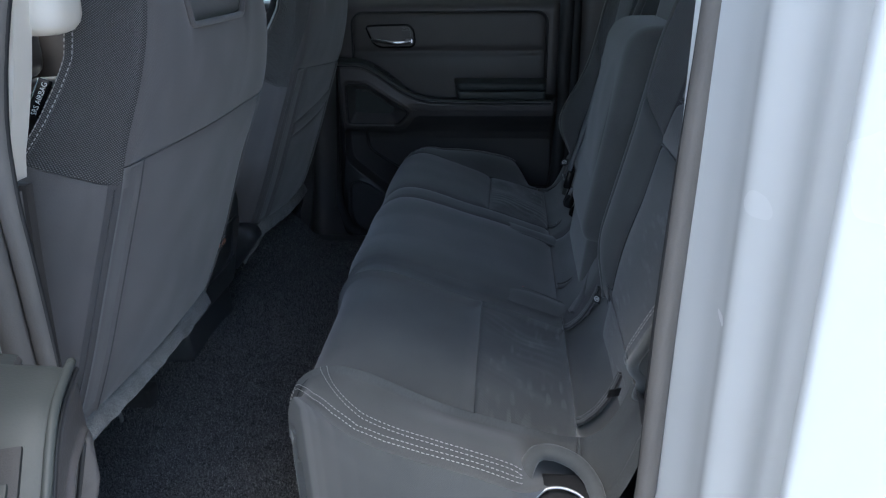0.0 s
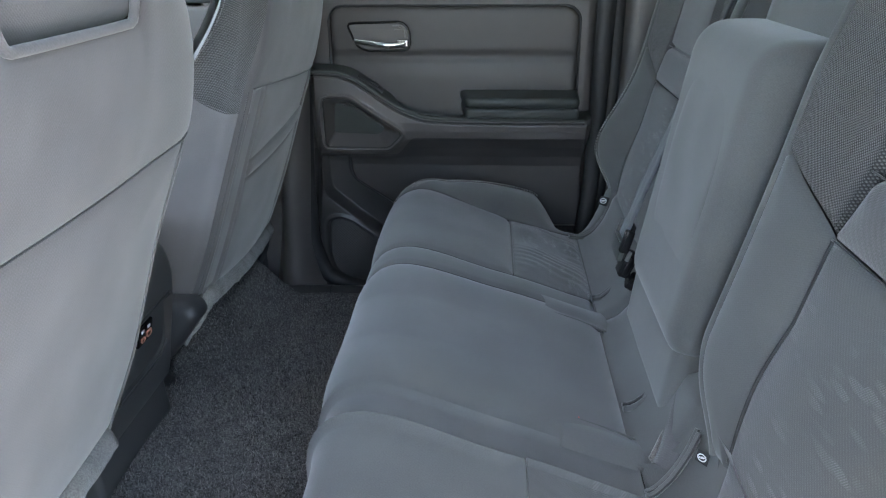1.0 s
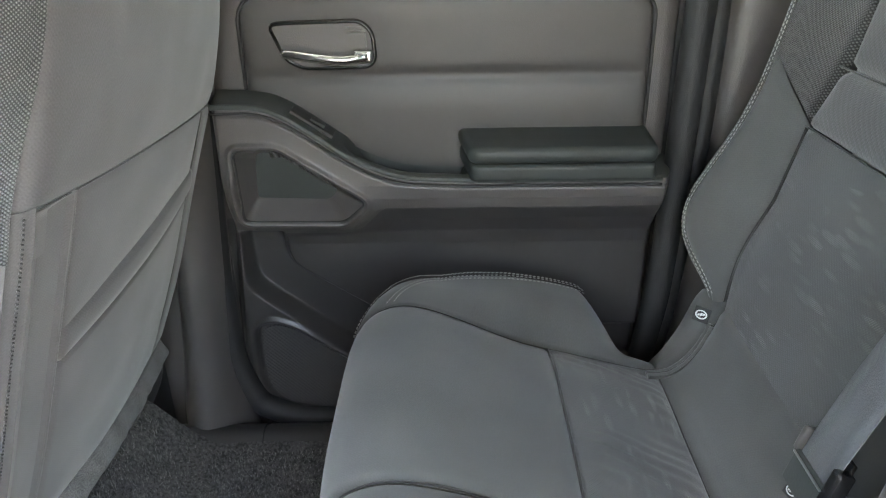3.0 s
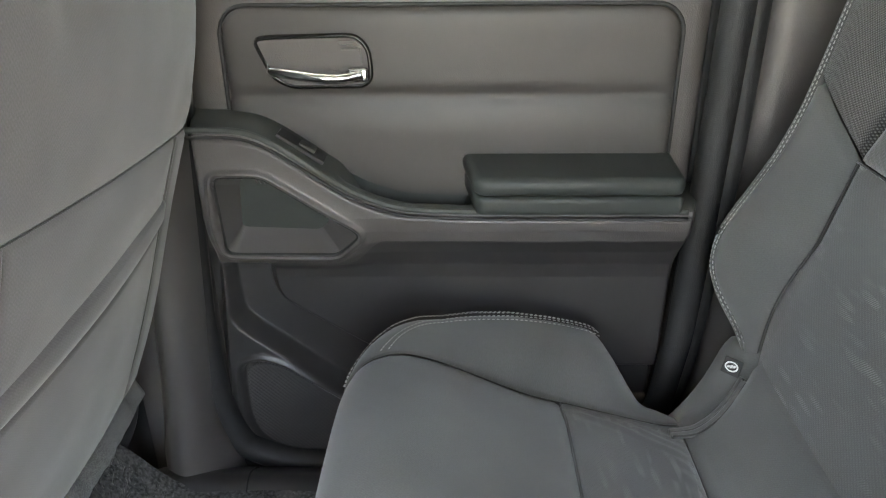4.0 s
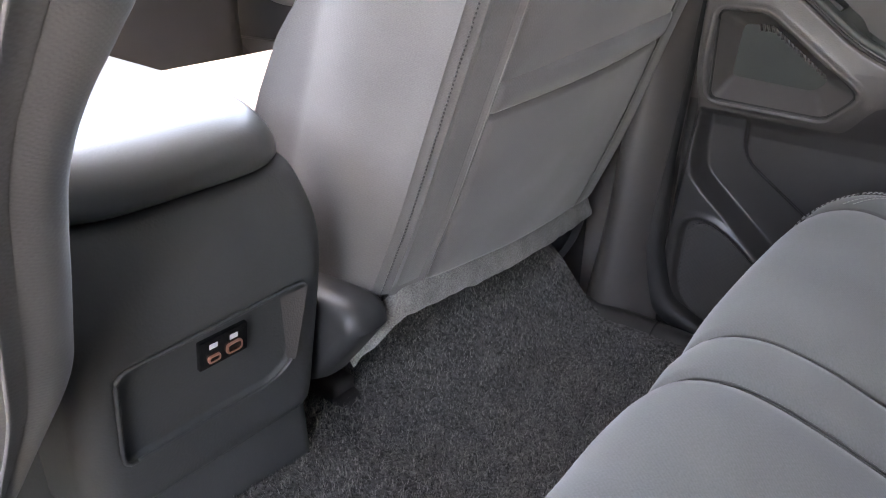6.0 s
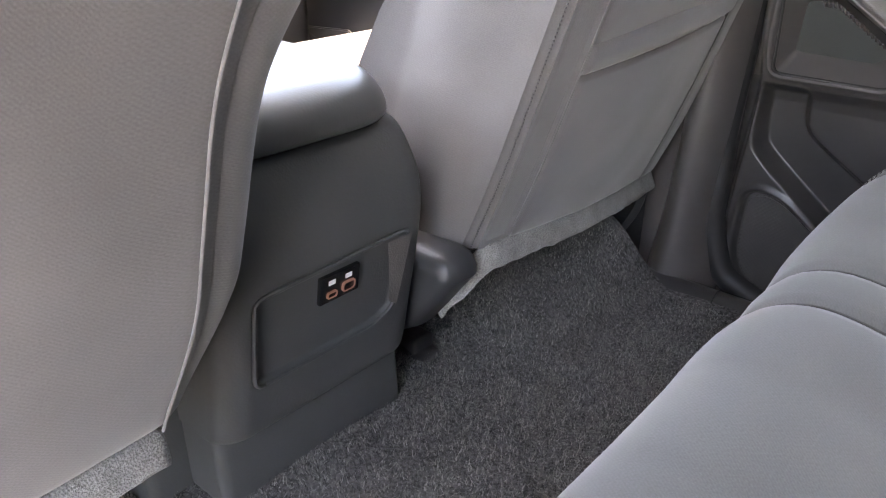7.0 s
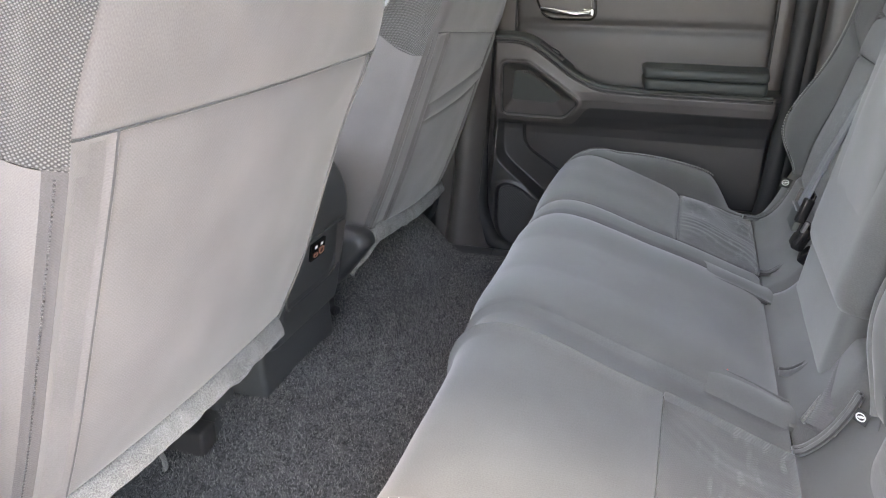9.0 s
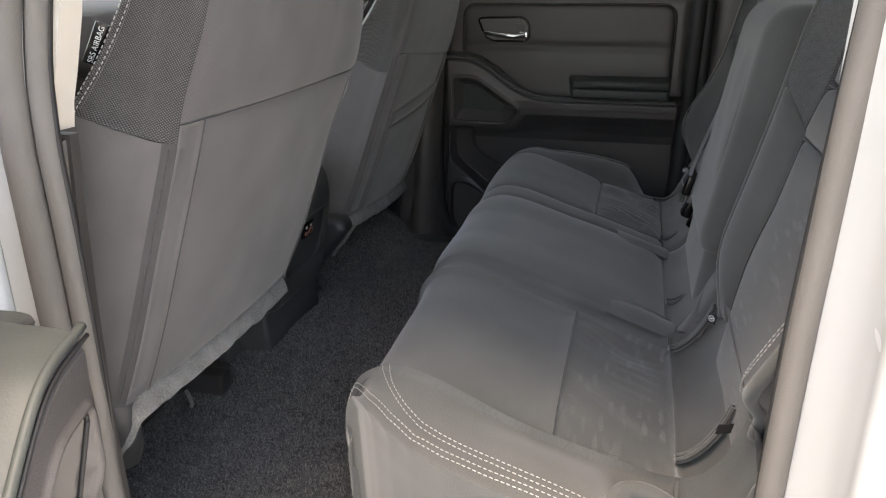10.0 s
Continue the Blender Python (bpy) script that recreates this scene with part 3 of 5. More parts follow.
def rear_door(side, name, label, hinge, swing):
    """A rear door. side: +1 far, -1 near. Built shut, then swung on its hinge."""
    hx, hy = hinge
    ob = thing(name, (hx, CY + side * abs(CY - hy), 0.0), label, "door")
    Y = lambda d: CY + side * d  # noqa: E731

    # lower moulding: top ledge, then the face
    def lower(u, v):
        x = u
        zs = shoulder(x)
        k = np.clip(v / 0.16, 0, 1)
        ledge = v < 0.16
        w = np.clip((v - 0.16) / 0.84, 0, 1)
        z = np.where(ledge, zs + 0.004 - 0.006 * k**6, zs - 0.002 - w * (zs - 0.055))
        face = face_depth(z)
        roll = 0.006 * (1 - np.clip(w / 0.03, 0, 1)) ** 2
        d = np.where(ledge, 0.762 - (0.762 - 0.69) * k, face + roll)
        d = d + np.where(ledge, 0, 0.003 * np.exp(-((zs - 0.012 - z) / 0.003) ** 2))
        s1 = outline_distance(x, z, POCKET)
        d = d + np.where(ledge, 0, 0.075 * smooth_step(0.0005, -0.003, s1) - 0.0045 * np.exp(-((s1 - 0.005) / 0.004) ** 2) - 0.002 * smooth_step(0.03, 0.0, s1))
        c1 = outline_distance(x, z, CHANNEL)
        c2 = outline_distance(x, z, SWELL)
        wide = smooth_step(-0.24, -0.15, x)
        below = np.clip((0.43 + 0.055 * wide - z) / (0.022 + 0.05 * wide), 0, 1)
        below = below * below * (3 - 2 * below)
        d = d + np.where(ledge, 0, (0.036 * smooth_step(0.003, -0.014, c1) - 0.026 * smooth_step(0.004, -0.012, c2)) * below)
        sp = outline_distance(x, z, SPEAKER)
        d = d + np.where(ledge, 0, 0.010 * smooth_step(0.001, -0.004, sp) - 0.004 * np.exp(-((sp - 0.005) / 0.005) ** 2))
        # grip trough behind the ledge's front rim
        g = smooth_step(-0.225, -0.17, x) * smooth_step(-0.05, -0.075, x)
        z = np.where(ledge, z - 0.055 * g * smooth_step(0.0, 0.1, k) * smooth_step(0.82, 0.70, k), z)
        # the front and rear ends turn in
        d = d + 0.05 * smooth_step(-0.016, 0.008, outline_distance(x, z, DOOR))
        return np.stack([x, Y(d), z], 1)

    # where the face changes to the darker colour that stands for its shade
    def split(u):
        zb = 0.425 + 0.047 * smooth_step(-0.215, -0.165, u)
        return 0.16 + 0.84 * (shoulder(u) - 0.002 - zb) / (shoulder(u) - 0.055)

    sheet("ledge", lambda u, v: lower(u, v * 0.1599), 220, 24, M_LEDGE, ob, "grey ledge under the window switch, tinted green for light through the glass", u=(-0.428, 0.25), v=(0, 1))
    sheet("middle_panel", lambda u, v: lower(u, 0.16 + v * (split(u) - 0.16)), 440, 190, M_TRIM, ob, "dark grained door panel with a map pocket", u=(-0.428, 0.25), v=(0, 1))
    sheet("lower_panel", lambda u, v: lower(u, split(u) + v * (1 - split(u))), 360, 220, M_LOWER, ob, "moulded lower door panel, the shade on it painted as darker plastic", u=(-0.428, 0.25), v=(0, 1))

    # frame round the upper insert, with the window ledge
    def upper(u, v):
        z = shoulder(u) - 0.01 + v * (0.79 - shoulder(u) + 0.01)
        d = 0.765 + 0.03 * smooth_step(0.765, 0.80, z) + 0.03 * smooth_step(-0.402, -0.425, u) + 0.03 * smooth_step(0.225, 0.25, u)
        return np.stack([u, Y(d), z], 1)

    sheet("upper_frame", upper, 60, 24, M_TRIM, ob, u=(-0.428, 0.25), v=(0, 1))

    def insert(u, v):
        lo = shoulder(u) - 0.004
        corner = 0.035 - np.sqrt(np.maximum(0, 0.035**2 - np.clip(np.maximum(-0.325 - u, u - 0.165), 0, 0.035) ** 2))
        hi = 0.757 - corner
        z = lo + v * (hi - lo)
        D = np.minimum(np.minimum(u + 0.362, 0.202 - u), np.minimum(hi - z, 0.03))
        d = 0.762 - 0.008 * (1 - np.exp(-np.maximum(D, 0) / 0.006)) + 0.004 * np.exp(-((z - 0.648) / 0.010) ** 2) - 0.004 * smooth_step(0.648, 0.60, z)
        d = d + np.where(D < 0.0006, 0.01, 0)
        return np.stack([u, Y(d), z], 1)

    sheet("upper_insert", insert, 110, 60, M_VINYL, ob, "soft charcoal vinyl insert", u=(-0.362, 0.202), v=(0, 1))

    gap = [(-0.362, float(shoulder(-0.362)))] + [(-0.362, 0.725)] + [(-0.327 - 0.035 * math.cos(a), 0.722 + 0.035 * math.sin(a)) for a in np.linspace(0.1, 1.5, 6)] + [(0.167 + 0.035 * math.cos(a), 0.722 + 0.035 * math.sin(a)) for a in np.linspace(1.5, 0.1, 6)] + [(0.202, 0.70), (0.202, 0.56)]
    tube("insert_gap", resample([(a, Y(0.7625), b) for a, b in gap], 0.008), 0.0028, M_RUBBER, ob, sides=6)

    rim = np.linspace(-0.40, 0.215, 90)
    tube("ledge_bead", np.stack([rim, Y(0.6895) + 0 * rim, shoulder(rim) - 0.002], 1), 0.0042, M_LEDGE, ob, "raised rounded bead along the ledge", sides=8)
    tube("ledge_groove", np.stack([rim, Y(0.6865) + 0 * rim, shoulder(rim) - 0.010], 1), 0.0022, M_RUBBER, ob, sides=6)
    # armrest pad in two pieces, seam between
    def pad(lo, hi, r):
        bm = rounded((hi[0] - lo[0], abs(hi[1] - lo[1]), hi[2] - lo[2]), r, 4)
        bmesh.ops.translate(bm, verts=bm.verts, vec=((lo[0] + hi[0]) / 2, Y((lo[1] + hi[1]) / 2), (lo[2] + hi[2]) / 2))
        for w in bm.verts:
            k = min(1, max(0, (0.715 - abs(w.co.y - CY)) / 0.06))
            w.co.x += 0.020 * k**2 if w.co.x < 0 else -0.010 * k**3
        return bm

    rest = part("armrest", pad((-0.066, 0.655, 0.551), (0.205, 0.775, 0.574), 0.011), M_PAD, ob, "padded black vinyl armrest")
    part("armrest_side", pad((-0.064, 0.656, 0.526), (0.205, 0.775, 0.5505), 0.008), M_PAD, rest)

    # handle
    ring = round_outline([(-0.318, 0.718), (-0.300, 0.7205), (-0.195, 0.7225), (-0.180, 0.708), (-0.177, 0.672), (-0.186, 0.662), (-0.276, 0.661), (-0.298, 0.672)], 0.010)
    tb = np.array([(a, Y(0.753), b) for a, b in ring + ring[:1]])
    hand = tube("handle_bezel", tb, 0.0035, M_BLACK, ob, "black oval handle surround", sides=8)
    prism("dish", ring, Y(0.758), Y(0.7505), M_TRIM, hand, "recessed dark dish")
    prism("thumb_pad", round_outline([(-0.213, 0.708), (-0.188, 0.708), (-0.187, 0.688), (-0.212, 0.688)], 0.003), Y(0.7505), Y(0.743), M_SMOOTH, hand, r=0.001)
    lev = [(-0.300, Y(0.745), 0.682), (-0.285, Y(0.740), 0.681), (-0.26, Y(0.736), 0.678), (-0.235, Y(0.735), 0.675), (-0.215, Y(0.737), 0.674), (-0.20, Y(0.738), 0.676), (-0.185, Y(0.738), 0.679)]
    tube("lever", resample(lev, 0.005), 0.0088, M_CHROME, hand, "chrome pull lever", sides=16, flat=0.75)
    block("lever_end", (-0.205, min(Y(0.733), Y(0.746)), 0.6695), (-0.179, max(Y(0.733), Y(0.746)), 0.687), 0.005, M_CHROME, hand, "chrome lever end", 5)
    prism("thumb_cap", round_outline([(-0.216, 0.7165), (-0.194, 0.7165), (-0.186, 0.710), (-0.212, 0.709)], 0.002), Y(0.7495), Y(0.7415), M_SMOOTH, hand, "bright top edge of the thumb rest", r=0.0012)

    # window switch on the sloping ledge
    bm = rounded((0.066, 0.030, 0.006), 0.002, 2)
    bmesh.ops.transform(bm, matrix=pose(-0.265, Y(0.722), 0.5935, 0, 34, 0), verts=bm.verts)
    sw = part("switch_plate", bm, M_RUBBER, ob, "black window switch plate")
    bm = rounded((0.022, 0.016, 0.008), 0.003, 2)
    bmesh.ops.transform(bm, matrix=pose(-0.258, Y(0.722), 0.592, 0, 28, 0), verts=bm.verts)
    part("switch_button", bm, M_PAD, sw)

    # speaker grille
    small = [(a * 0.93 - 0.021, b * 0.93 + 0.012) for a, b in SPEAKER]
    prism("speaker_grille", small, Y(0.752), Y(0.7475), M_GRILLE, ob, "black perforated speaker grille", r=0.002)
    # map pocket: slanting walls between its rim and its back; light floor and dark back paint its shading
    def wall(a, b):
        bm = bmesh.new()
        top = [bm.verts.new((p[0], Y(face_depth(p[1]) + 0.003), p[1])) for p in a]
        low = [bm.verts.new((p[0], Y(0.748), p[1])) for p in b]
        for k in range(len(a) - 1):
            bm.faces.new((top[k], top[k + 1], low[k + 1], low[k]))
        return bm, low
    n = 5
    bm, low = wall(POCKET[: 4 * n + 2] , DEEP[: 4 * n + 2])
    part("pocket_wall", bm, M_SMOOTH, ob, "slanting walls of the map pocket, toned lighter than the back")
    bm, low = wall([*POCKET[4 * n + 1:], POCKET[0]], [*DEEP[4 * n + 1:], DEEP[0]])
    part("pocket_floor", bm, M_SMOOTH, ob, "sloping floor of the pocket, coloured lighter for the light on it")
    prism("pocket_back", DEEP, Y(0.7475), Y(0.752), M_PAD, ob, "back of the map pocket, coloured darker for the shade in it")
    tube("pocket_groove", resample([(a, Y(face_depth(b) + 0.0005), b) for a, b in POCKET + POCKET[:1]], 0.005), 0.0024, M_RUBBER, ob, "thin dark joint round the pocket", sides=6)
    # ribs under the slanting upper wall
    for k in range(17):
        f = k / 16
        x, z = -0.338 + 0.088 * f, 0.541 - 0.048 * max(0, f - 0.18) / 0.82
        tube("pocket_rib", [(x + 0.001, Y(0.7445), z + 0.004), (x + 0.005, Y(0.7455), z - 0.006)], 0.0016, M_SMOOTH, ob, sides=5)
    # added filler: blocks the daylight that leaked past the far door's rear edge
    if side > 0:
        block("leak_filler", (0.236, Y(0.775), 0.02), (0.30, Y(0.80), 1.25), 0.004, M_RUBBER, ob, "black filler added behind the door's rear edge against a light leak")
    # outer shell and glass
    shell = sheet("outer_skin", lambda u, v: np.stack([u, Y(0.93 - 0.05 * np.clip(v - 0.5, 0, 1) ** 1.2 - 0.02 * (0.3 - np.minimum(v, 0.3))), v], 1), 30, 30, M_BODY, ob, "white painted outer skin", u=(-0.45, 0.30), v=(-0.2, 0.80))
    # far edges are coloured black instead of white to keep the gap dark
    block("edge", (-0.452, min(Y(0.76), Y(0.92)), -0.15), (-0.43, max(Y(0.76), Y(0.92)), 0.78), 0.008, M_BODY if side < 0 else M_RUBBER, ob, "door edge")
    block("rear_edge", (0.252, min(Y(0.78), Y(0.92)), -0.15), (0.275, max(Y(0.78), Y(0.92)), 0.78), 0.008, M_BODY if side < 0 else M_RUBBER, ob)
    for a, b in (((-0.43, 0.78), (-0.36, 1.25)), ((0.245, 0.78), (0.29, 1.25))):
        block("window_post", (min(a[0], b[0]), min(Y(0.80), Y(0.84)), 0.77), (max(a[0], b[0]) - 0.02, max(Y(0.80), Y(0.84)), 1.27), 0.01, M_BLACK, ob)
    sheet("window_glass", lambda u, v: np.stack([u, Y(0.815 - 0.06 * (v - 0.78)), v], 1), 4, 4, M_PRIVACY, ob, "dark privacy-tinted window pane", u=(-0.40, 0.26), v=(0.76, 1.26))
    block("belt_seal", (-0.42, min(Y(0.79), Y(0.80)), 0.776), (0.25, max(Y(0.79), Y(0.80)), 0.797), 0.004, M_RUBBER, ob)
    ob.rotation_euler = (0, 0, radians(swing))
    return ob


def grille_material():
    m, n, l, p = material("speaker_mesh", (0.012, 0.012, 0.013), 0.5)
    v = n.new("ShaderNodeTexVoronoi")
    v.inputs["Scale"].default_value, v.inputs["Randomness"].default_value = 200.0, 0.0
    l.new(mapped(n, l, 1.0, (0, 45, 0)), v.inputs["Vector"])
    l.new(ramp(n, l, v.outputs["Distance"], (0.004, 0.004, 0.004), (0.05, 0.048, 0.048), 0.3, 0.42), p.inputs["Base Color"])
    bump(n, l, p, v.outputs["Distance"], 0.8, 0.002)
    return m


M_GRILLE = grille_material()
rear_door(1, "rear_door", "closed dark rear door with armrest, chrome lever and speaker", (-0.45, CY + 0.93), 0)
near_door = rear_door(-1, "rear_door", "open white rear door with a dark grained inner panel", (-0.46, 0.56), -70)
near_door.location += Vector((-0.130, 0.062, -0.053))


# ---- rear bench ----
bench = thing("rear_bench", (0, CY, 0.06), "charcoal cloth rear bench with white twin stitching", "bench seat")
CS, CX, CZ = spline([(-0.10, 0.07), (-0.165, 0.13), (-0.193, 0.22), (-0.205, 0.29), (-0.195, 0.342), (-0.160, 0.372), (-0.10, 0.372), (0.05, 0.330), (0.185, 0.287), (0.222, 0.289), (0.248, 0.315), (0.264, 0.350), (0.274, 0.385)])
_top = CS >= CS[np.argmin(CX)]


def s_of(x):
    """Arc length on the cushion's top at x."""
    return float(np.interp(x, CX[_top], CS[_top]))


def bolster_edge(x):
    """Half width of the bench where its top turns down: round at the front corner, cut back beside the backrest."""
    w = np.interp(x, [-0.205, -0.19, -0.17, -0.15, -0.12, -0.09, -0.05, 0.0, 0.10], [0.535, 0.547, 0.577, 0.602, 0.629, 0.647, 0.663, 0.674, 0.684])
    return w - 0.088 * smooth_step(0.105, 0.172, x)


def cushion(y, s):
    """The cushion's surface; past its ends it rolls over and down."""
    q, sg = np.abs(y - CY), np.sign(y - CY)
    x, z = np.interp(s, CS, CX), np.interp(s, CS, CZ)
    nose = CS[np.argmin(CX)]
    top = smooth_step(0.25, 0.34, z) * smooth_step(nose - 0.07, s_of(-0.15), s)
    lim = bolster_edge(np.where(s < nose, -0.205, x))
    r = 0.030
    a = np.clip((q - lim) / r, 0, math.pi / 2)
    far = np.maximum(q - lim - r * math.pi / 2, 0)
    qq = np.where(q > lim, lim + r * np.sin(a) - 0.10 * far, q)
    z = z - np.where(q > lim, r * (1 - np.cos(a)) + far, 0)
    seat = smooth_step(0.21, 0.17, x)
    z = z + top * seat * (-0.017 * np.exp(-(((q - 0.555) / 0.035) ** 2)) * smooth_step(-0.15, 0.03, x) + smooth_step(0.56, 0.66, q) * np.interp(x, [-0.15, -0.09, 0, 0.1], [0, -0.004, 0.010, 0.021]))
    z = z + top * seat * ((0.008 + 0.010 * smooth_step(0.02, -0.12, x)) * np.cos(np.clip((q - 0.36) / 0.2, -1.5, 1.5)) + 0.006 * smooth_step(0.2, 0.10, q))
    z = z - 0.034 * smooth_step(0.105, 0.170, x) * smooth_step(0.555, 0.62, q) * smooth_step(0.27, 0.20, x)
    z = z + 0.02 * (y - CY) * smooth_step(0.1, 0.25, z)
    z = np.maximum(z, 0.07)
    return np.stack([x, CY + sg * qq, z], 1)


def lifted(surf, y, s, h, towards):
    """Points of a surface moved out along its normal by h."""
    e = 1e-3
    n = np.cross(surf(y + e, s) - surf(y - e, s), surf(y, s + e) - surf(y, s - e))
    n /= np.linalg.norm(n, axis=1)[:, None] + 1e-12
    n *= np.sign(n @ np.array(towards))[:, None]
    return surf(y, s) + n * h


SF = CS[np.argmin(CX)] - 0.03
S0, SN, SC, SR, SE = 0.0, s_of(-0.163), s_of(0.052), s_of(0.197), CS[-1]
for sg in (-1, 1):
    fl = sg > 0
    b = lambda q: CY + sg * q  # noqa: E731
    inn = lambda t: CY + sg * (0.165 + 0.025 * t)  # noqa: E731
    out = lambda t: CY + sg * (0.232 + 0.020 * t)  # noqa: E731
    f = (SC - S0) / (SR - S0)

    def hem(t, s0, s1):
        """Where the bolster's top is sewn to the side of the bench."""
        k = s0 + np.asarray(t) * (s1 - s0)
        return CY + sg * np.maximum(bolster_edge(np.where(k < CS[np.argmin(CX)], -0.205, np.interp(k, CS, CX))) + 0.024, 0.560)

    panel("cushion_front", cushion, M_CLOTH, bench, (lambda t: CY + sg * (0.232 + 0.020 * t * f), b(0.556)), (S0, SC), (40, 60), 0.009, 0.028, 0.005, inward=fl, wrinkle=0.0012, seed=sg)
    panel("cushion_insert", cushion, M_INSERT, bench, (lambda t: CY + sg * (0.232 + 0.020 * (f + (1 - f) * t)), b(0.556)), (SC, SR), (120, 60), 0.007, 0.018, inward=fl, wrinkle=0.010, seed=5 + sg, ripple=0.0008 if fl else 0.0003, label="charcoal cloth with an embossed broken rib")
    panel("cushion_strip", cushion, M_CLOTH, bench, (inn, out), (S0, SR), (10, 60), 0.006, 0.013, 0.005, inward=fl)
    panel("cushion_bolster", cushion, M_CLOTH, bench, (b(0.556), lambda t: hem(t, S0, SR + 0.004)), (S0, SR + 0.004), (30, 130), 0.007, 0.014, inward=fl, wrinkle=0.001)
    panel("cushion_side", cushion, M_CLOTH, bench, (lambda t: hem(t, SF, SR + 0.004), lambda t: hem(t, SF, SR + 0.004) + sg * 0.30), (SF, SR + 0.004), (24, 130), 0.004, 0.012, inward=fl)
    panel("cushion_rear", cushion, M_CLOTH, bench, (b(0.19), b(0.556)), (SR, SE), (30, 22), 0.010, 0.016, inward=fl, wrinkle=0.002)
    panel("cushion_rear_end", cushion, M_CLOTH, bench, (b(0.556), b(0.66)), (SR, SE), (14, 18), 0.010, 0.012, inward=fl)
    lines = []
    tx = resample([(-0.148, 0.557, 0), (-0.144, 0.575, 0), (-0.135, 0.595, 0), (-0.115, 0.620, 0), (-0.09, 0.638, 0), (-0.05, 0.655, 0), (0.0, 0.667, 0), (0.06, 0.675, 0), (0.112, 0.678, 0)], 0.004)
    tx = smoothed(tx, 40)
    for dq in (0.0, 0.0085):
        ahead = np.clip((0.62 - tx[:, 1]) / 0.06, 0, 1) ** 1.5
        sa = np.array([s_of(v) for v in tx[:, 0] - dq * ahead])
        lines.append(lifted(cushion, b(tx[:, 1] + dq * (1 - ahead)), sa, 0.0078, (-0.4, sg * 0.4, 0.8)))
    k = np.linspace(0, 1, 90)
    so = SN - 0.052 * (1 - smooth_step(0, 0.16, k)) + (s_of(0.112) - SN) * np.clip((k - 0.10) / 0.90, 0, 1) ** 1.15
    xo = np.interp(so, CS, CX)
    qo = np.maximum(bolster_edge(np.where(so < CS[np.argmin(CX)], -0.205, xo)) + 0.009, 0.557)
    for dq in (0.0, 0.0055):
        lines.append(lifted(cushion, b(qo + dq), so, 0.0076, (-0.5, sg * 0.5, 0.6)))
    for line in lines:
        stitching("stitching", [line], M_THREAD, bench, label="white stitching")
    seams = [(np.full(70, b(0.556)), np.linspace(S0 + 0.20, SR, 70)), (np.linspace(b(0.25), b(0.556), 40), np.full(40, SC)), (np.linspace(b(0.19), b(0.62), 40), np.full(40, SR))]
    for xa in (-0.168, -0.150) if fl else ():
        kq = np.linspace(0.0, 1.0, 10)
        pleat = lifted(cushion, b(0.585 + 0.030 * kq + (xa + 0.168)), np.full(10, s_of(xa)) - 0.012 * kq, 0.0072, (-0.6, sg * 0.4, 0.8))
        tube("pleat", pleat, 0.0011, M_DARKSEAM, bench, sides=5)
    full = np.linspace(S0 + 0.22, SR, 70)
    for edge in (inn, out):
        seams.append((edge((full - S0) / (SR - S0)), full))
    for yy, ss in seams:
        tube("seam", resample(cushion(yy, ss) + np.array([0, 0, -0.0005]), 0.006), 0.0012, M_DARKSEAM, bench, sides=5)
panel("cushion_middle", cushion, M_CLOTH, bench, (lambda t: CY - 0.165 - 0.025 * t, lambda t: CY + 0.165 + 0.025 * t), (S0, SR), (40, 70), 0.010, 0.024, 0.005, inward=True, wrinkle=0.001, label="plain charcoal cloth centre cushion")
panel("cushion_middle_rear", cushion, M_CLOTH, bench, (CY - 0.19, CY + 0.19), (SR, SE), (30, 16), 0.010, 0.014, inward=True, wrinkle=0.002)
block("base", (-0.09, CY - 0.62, 0.06), (0.30, CY + 0.62, 0.22), 0.02, M_RUBBER, bench, "dark plastic seat base")

BS, BX, BZ = spline([(0.262, 0.24), (0.268, 0.32), (0.290, 0.44), (0.316, 0.55), (0.337, 0.64), (0.358, 0.74), (0.378, 0.84), (0.392, 0.92), (0.43, 0.975), (0.50, 0.985)])


def backrest(y, s):
    c = CY + np.sign(y - CY) * 0.4165
    q = np.abs(y - c)
    x, z = np.interp(s, BS, BX), np.interp(s, BS, BZ)
    mid = np.abs(y - CY) < 0.16
    outer = np.abs(y - CY) > 0.4165
    lift = smooth_step(0.27, 0.36, z) * smooth_step(0.95, 0.75, z)
    roll = smooth_step(0.13, 0.24, q) * np.where(outer, 0.012 * lift + 0.038 * np.exp(-(((z - 0.475) / 0.105) ** 2)), 0.022 * lift)
    x = x - np.where(mid, 0.0, roll) + np.where(mid, 0.02, 0)
    return np.stack([x, y, z], 1)


def sz(z):
    return float(np.interp(z, BZ, BS))


VL, VB, VU, VT, VE = sz(0.27), sz(0.628), sz(0.70), sz(0.93), BS[-1]


def bolster_half(v, outside=True):
    """Half width of a seat back: full above, drawn in to the sewn label at its foot."""
    z = np.interp(v, BS, BZ)
    return 0.2565 - (0.112 * smooth_step(0.52, 0.345, z) ** 1.3 if outside else 0.095 * smooth_step(0.46, 0.335, z))


